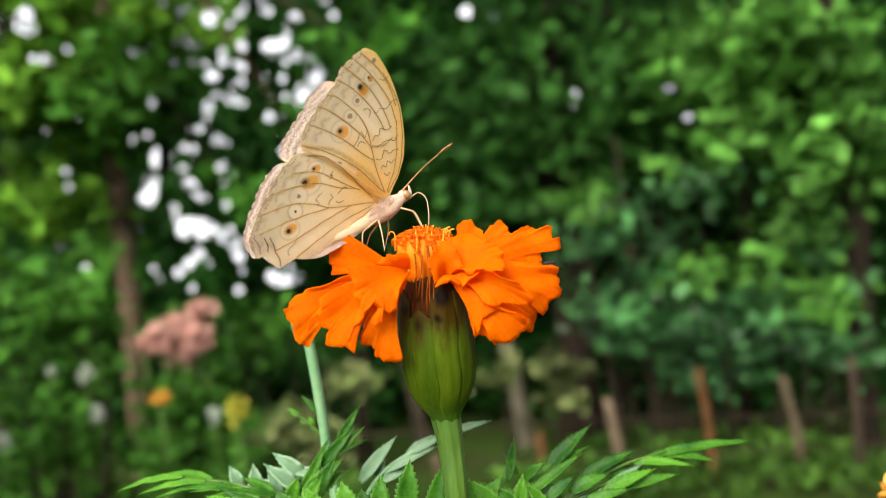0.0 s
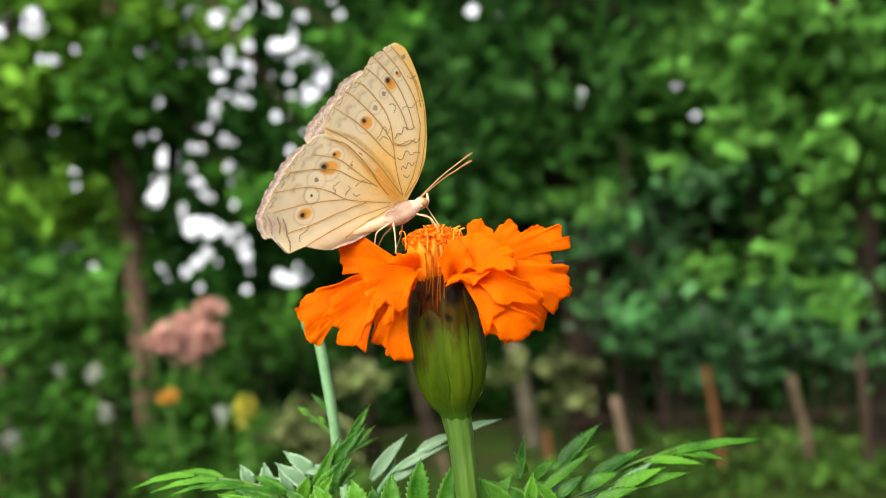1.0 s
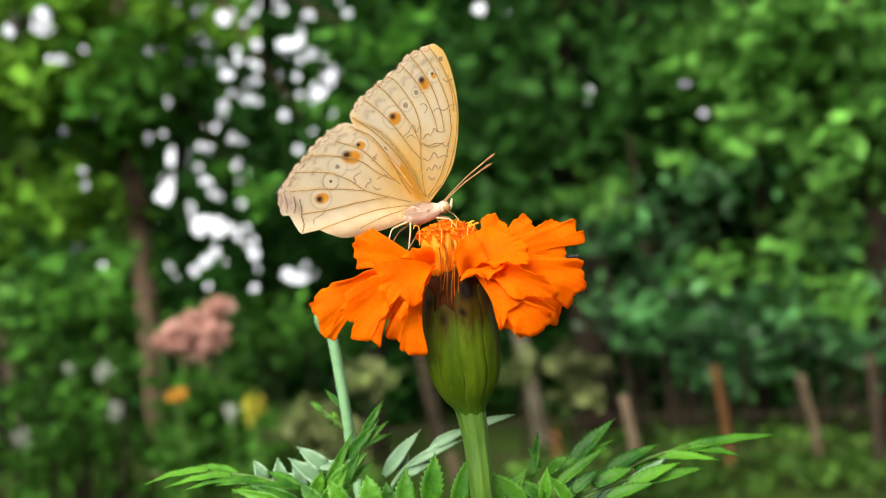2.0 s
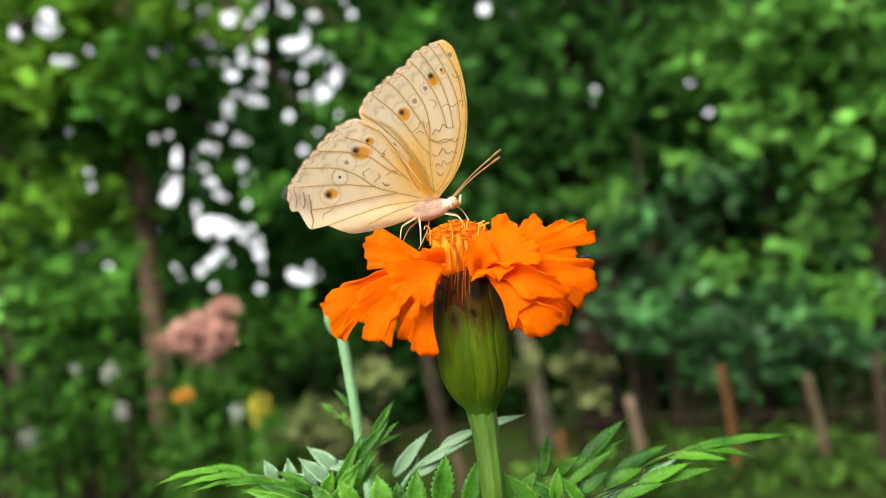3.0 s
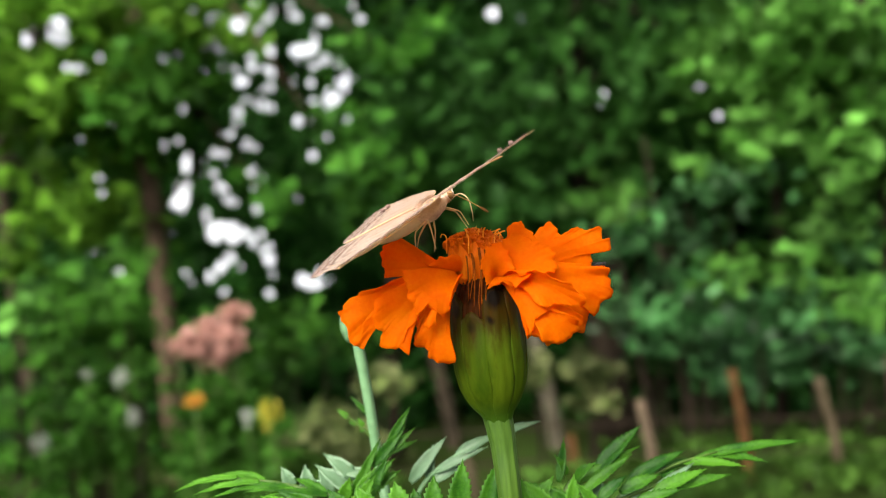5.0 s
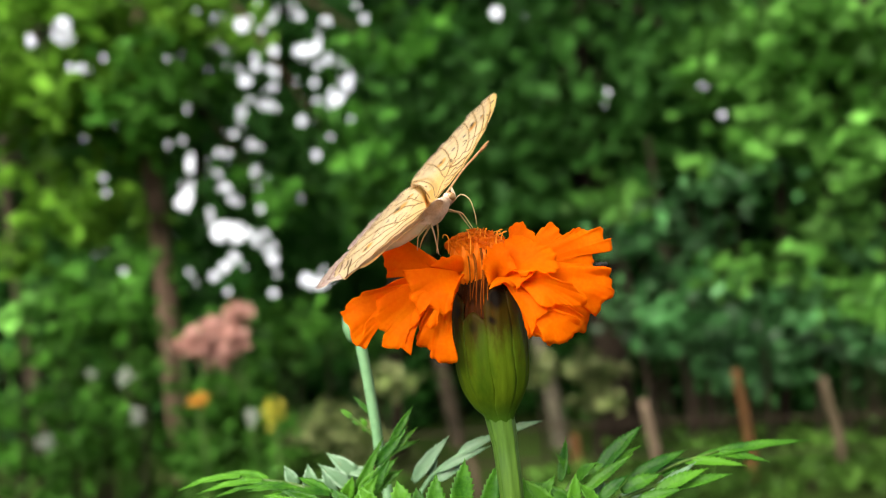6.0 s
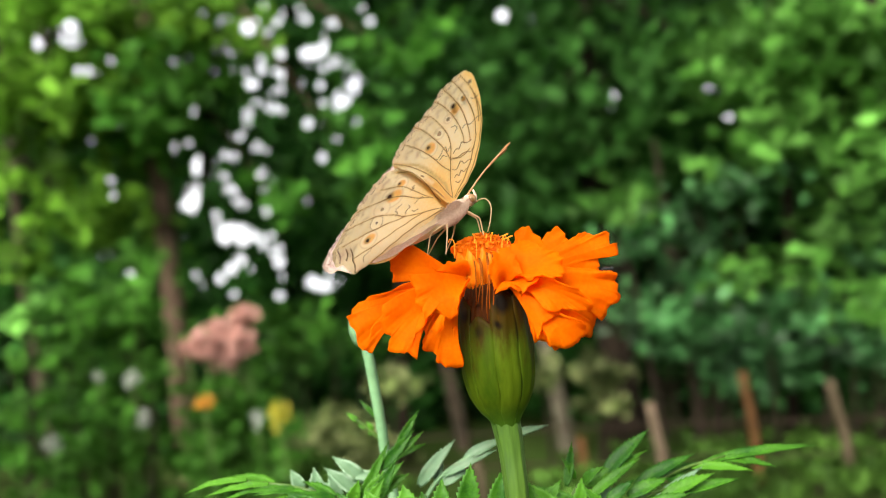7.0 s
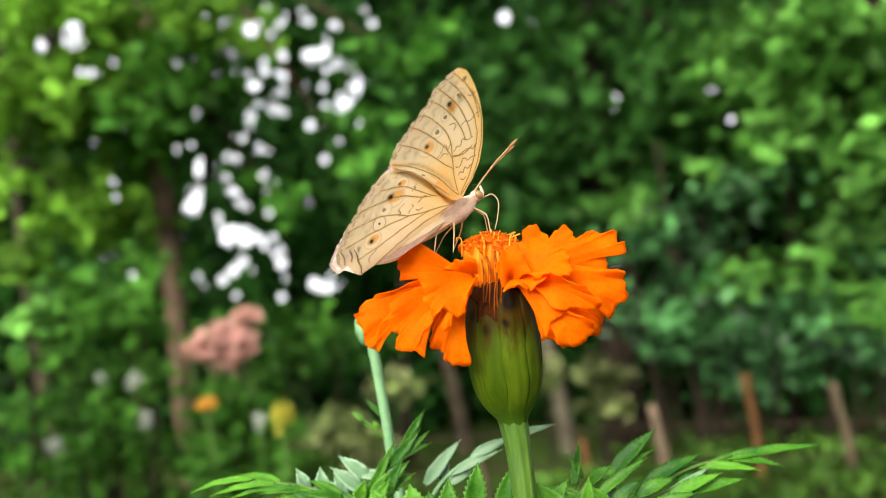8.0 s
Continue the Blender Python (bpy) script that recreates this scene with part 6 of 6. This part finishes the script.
def build_butterfly():
    root = thing("butterfly", (0, 0, 0.81), "cream butterfly with orange and black eyespots perched on the flower", "butterfly")
    root.location = (0, 0, 0)
    rng = random.Random(3)
    tv, tf = tube([Vector((-6.4, 0, -1.4)) * MM, Vector((-4.2, 0, -1.75)) * MM, Vector((-1.8, 0, -1.8)) * MM, Vector((0.6, 0, -1.6)) * MM, Vector((2.3, 0, -1.4)) * MM],
                  [0.9 * MM, 1.7 * MM, 2.0 * MM, 1.65 * MM, 0.8 * MM], 24, 30)
    tv = [Vector((v.x, v.y * 0.78 * min(max((0.4 - v.z / MM) / 1.9, 0.15), 1), v.z)) * (1 + 0.02 * noise.noise(v * 2500)) for v in tv]
    th = put("thorax", tv, tf, M_BODY, root, world_space=False)
    put("thorax_hair", *hairs(rng, (-2.0, 0, -1.35), (3.2, 1.4, 1.75), 2600, 1.0), M_BODY, th, world_space=False)
    ab, fb = tube([Vector((-3.0, 0, -1.6)) * MM, Vector((-6.8, 0, -1.8)) * MM, Vector((-10.6, 0, -1.7)) * MM, Vector((-14.6, 0, -1.2)) * MM],
                  [1.45 * MM, 1.4 * MM, 1.25 * MM, 0.95 * MM, 0.35 * MM], 16, 30)
    ab = [Vector((v.x, v.y * 0.62, v.z)) for v in ab]
    put("abdomen", ab, fb, M_ABDOMEN, root, world_space=False)
    hd = put("head", *ellipsoid((2.8, 0, -1.35), (1.15, 1.0, 1.15), 14, 12, 0.08), M_BODY, root, world_space=False)
    put("head_hair", *hairs(rng, (2.8, 0, -1.35), (1.15, 1.0, 1.15), 160, 0.5), M_BODY, hd, world_space=False)
    for s in (-1, 1):
        put("eye", *ellipsoid((3.15, s * 0.72, -1.35), (0.78, 0.5, 0.85), 14, 10), M_EYE, hd, world_space=False)
        v, f = tube([Vector((3.4, s * 0.25, -2.3)) * MM, Vector((4.2, s * 0.12, -1.4)) * MM, Vector((4.6, s * 0.22, -0.1)) * MM], [0.3 * MM, 0.32 * MM, 0.08 * MM], 8, 10)
        put("palp", v, f, M_BODY, hd, world_space=False)
    parts = {}
    for s, key in ((-1, "right"), (1, "left")):
        fw = wing_mesh("forewing", FORE, (9, 19), s, 0.0, root, (0.6, 2.2), lambda a, u: max(0.0, 1.15 - (FORE_COSTA(u) - a) / 2.6) + max(0.0, 1.25 - 0.14 * math.hypot((a + 3.0) * 1.2, (u - 6.0) * 0.8)) + 0.3 * math.exp(-((a + 1.4 + 0.58 * u) / 1.3) ** 2),
                       "cream forewing with two orange eyespots")
        for line in FORE_VEINS:
            on_wing(fw, s, 0.0, "vein", line, 0.08, M_VEIN)
        for line in FORE_BARS:
            on_wing(fw, s, 0.0, "dark_line", line, 0.085, M_LINE, wob=0.05)
        for line in FORE_FAINT:
            on_wing(fw, s, 0.0, "faint_line", line, 0.07, M_GREY, wob=0.05)
        margin_lines(fw, s, 0.0, FORE, (9.5, 18.5), ((0.55, 0.045, 0.25),))
        margin_lines(fw, s, 0.0, FORE, (9.5, 18.5), ((0.2, 0.07, 0.1), (1.2, 0.06, 0.4), (2.6, 0.08, 0.5), (4.4, 0.08, 0.6)), M_UMBER, -1)
        for at in (FORE_SPOTS[1], FORE_SPOTS[2]):
            on_wing(fw, s, 0.0, "dark_spot", [(at[0] - 0.4, at[1] + 0.2), at, (at[0] + 0.4, at[1] - 0.2)], 0.42, M_UMBER, n=6, face=-1)
        f = FORE_SPOTS
        for *_, px, pz, pr in FORE_EYES:
            eyespot(fw, s, 0.0, (px, pz), ((pr * 0.62, 0, 0, M_PUPIL),))
        eyespot(fw, s, 0.0, f[4], ((0.5, 0, 0, M_GREY),))
        on_wing(fw, s, 0.0, "fold", [(-11.6, 17.6), (-9.0, 13.9), (-6.8, 10.6), (-4.4, 6.8), (-2.4, 3.0)], 0.16, M_FOLD)
        eyespot(fw, s, 0.0, f[3], ((0.45, 0, 0, M_GREY),))
        eyespot(fw, s, 0.0, f[0], ((0.42, 0, 0, M_GREY),))
        hw = wing_mesh("hindwing", HIND, (6.5, 17), s, 0.12, root, (-1.6, 0.4), lambda a, u: max(0.0, 1.2 - 0.15 * math.hypot((a + 4.0) * 1.2, (u - 6) * 0.7)) * 0.8 + 0.5 * math.exp(-((u + 2.6) / 1.0) ** 2 - ((a + 8.0) / 4.0) ** 2) + 0.35 * math.exp(-((a + 1.6 + 0.5 * u) / 1.1) ** 2),
                       "cream hindwing with orange and black eyespots")
        for line in HIND_VEINS:
            on_wing(hw, s, 0.12, "vein", line, 0.075, M_VEIN)
        for line in HIND_BARS:
            on_wing(hw, s, 0.12, "dark_line", line, 0.06, M_LINE, wob=0.12)
        margin_lines(hw, s, 0.12, HIND, (7.0, 16.0), ((0.55, 0.045, 0.25),))
        margin_lines(hw, s, 0.12, HIND, (7.0, 16.0), ((0.2, 0.07, 0.1), (1.2, 0.06, 0.4), (2.6, 0.08, 0.5), (4.2, 0.08, 0.6)), M_UMBER, -1)
        h = HIND_SPOTS
        for *_, px, pz, pr in HIND_EYES:
            eyespot(hw, s, 0.12, (px, pz), ((pr * 0.62, 0, 0, M_PUPIL),))
        eyespot(hw, s, 0.12, h[0], ((0.42, 0, 0, M_GREY),))
        eyespot(hw, s, 0.12, h[1], ((0.26, 0, 0, M_PUPIL),))
        ring_line(hw, s, 0.12, h[1], 1.5)
        on_wing(hw, s, 0.12, "dark_line", TAIL_MARKS[0], 0.1, M_LINE, wob=0.1)
        on_wing(hw, s, 0.12, "faint_line", TAIL_MARKS[2], 0.1, M_TORNUS, wob=0.1)
        on_wing(hw, s, 0.12, "dark_line", TAIL_MARKS[1], 0.13, M_LINE, wob=0.05)
        parts["fore_" + key], parts["hind_" + key] = fw, hw
        # antenna: along its own x
        v, f = tube([Vector((0, 0, 0)), Vector((6, 0, 0.35)) * MM, Vector((11, 0, 0.1)) * MM], [0.1 * MM, 0.08 * MM, 0.1 * MM], 7, 14)
        an = put("antenna", v, f, M_ANT, root, world_space=False)
        v, f = tube([Vector((10.6, 0, 0.12)) * MM, Vector((11.8, 0, 0.03)) * MM, Vector((13.2, 0, -0.1)) * MM], [0.11 * MM, 0.22 * MM, 0.25 * MM, 0.14 * MM], 8, 10)
        put("club", v, f, M_CLUB, an, "dark antenna club", world_space=False)
        parts["antenna_" + key] = an
    # legs, drawn downward from the hip
    for i, (knee, length) in enumerate(LEG_SHAPES):
        v, f = tube([Vector((0, 0, 0)), Vector((knee * 0.7, 0, -length * 0.25)) * MM, Vector((knee, 0, -length * 0.42)) * MM, Vector((knee * 0.45, 0, -length * 0.75)) * MM, Vector((0, 0, -length)) * MM],
                    [0.2 * MM, 0.17 * MM, 0.13 * MM, 0.11 * MM, 0.08 * MM], 7, 16)
        parts["leg_%d" % i] = put("leg", v, f, M_LIMB, root, world_space=False)
    v, f = tube([Vector((0, 0, 0)), Vector((2.0, 0, 0.2)) * MM, Vector((2.6, 0, -1.6)) * MM, Vector((1.4, 0, -4.4)) * MM, Vector((0, 0, -6.6)) * MM], [0.12 * MM, 0.11 * MM, 0.1 * MM, 0.08 * MM], 7, 18)
    parts["proboscis"] = put("proboscis", v, f, M_LIMB, root, world_space=False)
    parts["root"] = root
    return parts


def FORE_COSTA(u):
    """where the leading edge of the forewing lies at that height"""
    k = COSTA
    for (a0, u0), (a1, u1) in zip(k, k[1:]):
        if u <= u1:
            return a0 + (a1 - a0) * (u - u0) / (u1 - u0)
    return k[-1][0]


# hips on the body, feet on the flower (flower frame, millimetres)
HIPS = [(-4.4, -0.9, -2.6), (-4.0, -0.9, -2.8), (0.9, -0.7, -2.9), (-3.3, 0.9, -3.3), (-1.7, 0.9, -3.5), (1.1, 0.7, -2.9)]
FEET = [(-7.0, -3, -1.5), (-2.9, -5, -0.9), (4.3, -3, 3.6), (-7.7, 3, -1.8), (-3.6, 3, -1.2), (3.6, 3, 4.0)]
LEG_SHAPES = [(-1.6, 7.4), (0.1, 6.2), (1.2, 6.2), (-0.8, 7.5), (0.4, 6.5), (1.2, 6.2)]
BUTTERFLY = build_butterfly()


# ---- a small fly on the petal's edge ----
def build_fly():
    at = P(*(26.3, -3.6, -2.3))
    root = thing("small_fly", at, "tiny black fly resting on the orange petal", "fly")
    b = put("body", [Vector(v) + at for v in ellipsoid((0, 0, 0), (1.0, 0.48, 0.45))[0]], ellipsoid((0, 0, 0), (1.0, 0.48, 0.45))[1], M_BLACK, root)
    put("head", [Vector(v) + at for v in ellipsoid((1.15, 0, 0.05), (0.38, 0.38, 0.38))[0]], ellipsoid((1.15, 0, 0.05), (0.38, 0.38, 0.38))[1], M_BLACK, root)
    for s in (-1, 1):
        vs = [at + Vector((0.2, s * 0.15, 0.3)) * MM, at + Vector((-0.5, s * 0.6, 0.42)) * MM, at + Vector((-1.4, s * 0.55, 0.35)) * MM, at + Vector((-1.2, s * 0.15, 0.38)) * MM]
        thick(put("wing", vs, [(0, 1, 2, 3)], M_FLYWING, root), 0.00003)
        for k in (-0.4, 0.0, 0.4):
            v, f = tube([at + Vector((k, s * 0.25, -0.1)) * MM, at + Vector((k * 1.6, s * 0.7, 0.0)) * MM, at + Vector((k * 2, s * 0.9, -0.6)) * MM], [0.00004, 0.00004, 0.00003], 5, 6)
            put("leg", v, f, M_BLACK, root)


build_fly()


# ---- what moves ----
def motions():
    body = [
        (0.0, pose(-0.00226, -0.00073, 0.80985, 5.7, -29.2, 16.6)),
        (0.2, pose(-0.00281, -0.00008, 0.80896, 2.8, -29.2, 19.4)),
        (0.4, pose(-0.00266, -0.00059, 0.80923, -0.2, -31.5, 16.6)),
        (0.6, pose(-0.00268, -0.00021, 0.80898, -0.5, -30.0, 19.1)),
        (0.8, pose(-0.00080, -0.00126, 0.80890, 0.1, -23.8, 21.8)),
        (1.0, pose(-0.00097, -0.00109, 0.80882, 3.0, -20.0, 20.5)),
        (1.5, pose(0.00059, -0.00094, 0.80798, 16.1, -11.0, 13.5)),
        (2.8, pose(0.00058, -0.00043, 0.80738, 17.6, -9.0, 9.7)),
        (3.0, pose(0.00032, -0.00045, 0.80839, 17.6, -9.3, 10.4)),
        (3.2, pose(0.00108, -0.00036, 0.80882, 15.0, -9.7, 9.1)),
        (3.5, pose(0.00098, -0.00008, 0.80768, 26.8, -9.1, 6.1)),
        (3.8, pose(0.00092, -0.00013, 0.80810, 20.7, -4.9, 7.1)),
        (4.0, pose(0.00095, -0.00018, 0.80827, 16.4, -8.8, 9.7)),
        (4.2, pose(0.00033, -0.00009, 0.80757, 29.1, -4.1, 9.9)),
        (4.5, pose(-0.00279, -0.00046, 0.81070, 8.2, -32.9, 29.5)),
        (4.7, pose(-0.00325, -0.00051, 0.81040, 2.3, -31.9, 33.2)),
        (5.8, pose(-0.00340, -0.00063, 0.81068, -4.0, -33.2, 33.7)),
        (6.0, pose(-0.00340, -0.00133, 0.80986, -5.3, -34.4, 33.0)),
        (6.2, pose(-0.00438, -0.00091, 0.81055, -4.7, -33.7, 31.3)),
        (6.4, pose(-0.00337, -0.00084, 0.81021, -5.3, -32.7, 27.0)),
        (6.5, pose(-0.00301, -0.00132, 0.81065, -4.8, -35.0, 26.3)),
        (6.6, pose(-0.00292, -0.00048, 0.81023, -3.9, -32.1, 25.6)),
        (6.8, pose(-0.00235, -0.00078, 0.81118, -3.5, -32.7, 27.4)),
        (7.0, pose(-0.00084, -0.00053, 0.81049, -2.6, -30.6, 21.6)),
        (7.2, pose(-0.00166, -0.00078, 0.81072, -2.2, -30.9, 21.4)),
        (7.4, pose(-0.00150, -0.00043, 0.81059, -1.9, -29.7, 20.5)),
        (7.6, pose(-0.00217, -0.00068, 0.81045, -1.8, -31.1, 20.3)),
        (7.8, pose(-0.00193, -0.00078, 0.81070, -1.8, -31.7, 17.2)),
        (8.0, pose(-0.00097, -0.00084, 0.81066, -2.3, -32.3, 16.8)),
    ]
    near = [(0, 29), (0.2, 42), (0.4, 70), (0.6, 58), (0.8, 23), (1, 20), (1.5, 6), (2.8, 5), (3.5, 5), (4.2, 7), (4.5, 12), (4.7, 35), (5, 80), (5.25, 52), (5.5, 32), (5.8, 41), (6, 67), (6.2, 79), (6.4, 79), (6.5, 71), (6.6, 52), (6.8, 38), (7, 51), (7.2, 76), (7.4, 83), (7.6, 77), (7.8, 67), (8, 51)]
    far = [(0, 30.5), (0.2, 51), (0.4, 74), (0.6, 60), (0.8, 25), (1, 21), (1.5, -5.5), (2.8, -4.5), (3.5, -4.5), (4.2, -6.5), (4.5, 43), (4.7, 63), (5, 92), (5.25, 61), (5.5, 44), (5.8, 63), (6, 87), (6.2, 97), (6.4, 94), (6.5, 80), (6.6, 61), (6.8, 63), (7, 63), (7.2, 87), (7.4, 97), (7.6, 90), (7.8, 78), (8, 57)]
    left_antenna = [(0.0, -10, 14), (0.2, -13, 16), (0.4, -11, 13), (0.6, -13, 15), (0.8, -16, 18), (1.0, -15, 20), (1.5, -1, 30), (2.8, 4, 33), (3.5, 12, 28), (4.2, 4, 21), (4.5, -18, 17), (4.7, -27, -1), (5.8, -24, 14), (6.0, -23, 15), (6.2, -22, 14), (6.6, -18, 15), (6.8, -20, 13), (7.0, -15, 18), (7.4, -14, 22), (7.8, -11, 18), (8.0, -11, 16)]
    right_antenna = [(0.0, -48, 17), (0.2, -57, 17), (0.4, -57, 12), (0.6, -57, 11), (0.8, -60, 13), (1.0, -54, 15), (1.5, -47, 31), (2.8, -47, 33), (3.5, -37, 36), (4.2, -44, 28), (4.5, -55, 24), (4.7, -101, -32), (5.8, -87, 22), (6.0, -63, 17), (6.2, -83, 19), (6.6, -61, 15), (6.8, -58, 13), (7.0, -59, 16), (7.4, -58, 20), (7.8, -63, 14), (8.0, -57, 12)]
    b = BUTTERFLY
    walk(b["root"], body)
    for key in ("fore_right", "hind_right"):
        walk(b[key], [(t, pose(0, -0.0003, 0, a)) for t, a in near])
    for key in ("fore_left", "hind_left"):
        walk(b[key], [(t, pose(0, 0.0003, 0, -a)) for t, a in far])
    walk(b["antenna_left"], [(t, pose(0.0029, 0.0004, -0.0004, 0, -p, y)) for t, y, p in left_antenna])
    walk(b["antenna_right"], [(t, pose(0.0029, -0.0004, -0.0004, 0, -p, y)) for t, y, p in right_antenna])
    # feet stay where they stand on the flower while the body leans
    stands = [(key, Vector(h) * MM, P(*f)) for key, h, f in zip(["leg_%d" % i for i in range(6)], HIPS, FEET)]
    stands.append(("proboscis", Vector((3.6, 0, -2.3)) * MM, P(*(5.2, -1, 3.9))))
    for key, hip, foot in stands:
        rows = []
        for t, m in body:
            d = m.inverted() @ foot - hip
            z = -d.normalized()
            turn = radians(70) if key == "proboscis" and 0.9 < t < 4.3 else 0.0
            x = Vector((math.cos(turn), math.sin(turn), 0))
            x = (x - z * x.dot(z)).normalized()
            r = Matrix((x, z.cross(x), z)).transposed().to_4x4()
            rows.append((t, Matrix.Translation(hip) @ r))
        walk(b[key], rows)


motions()
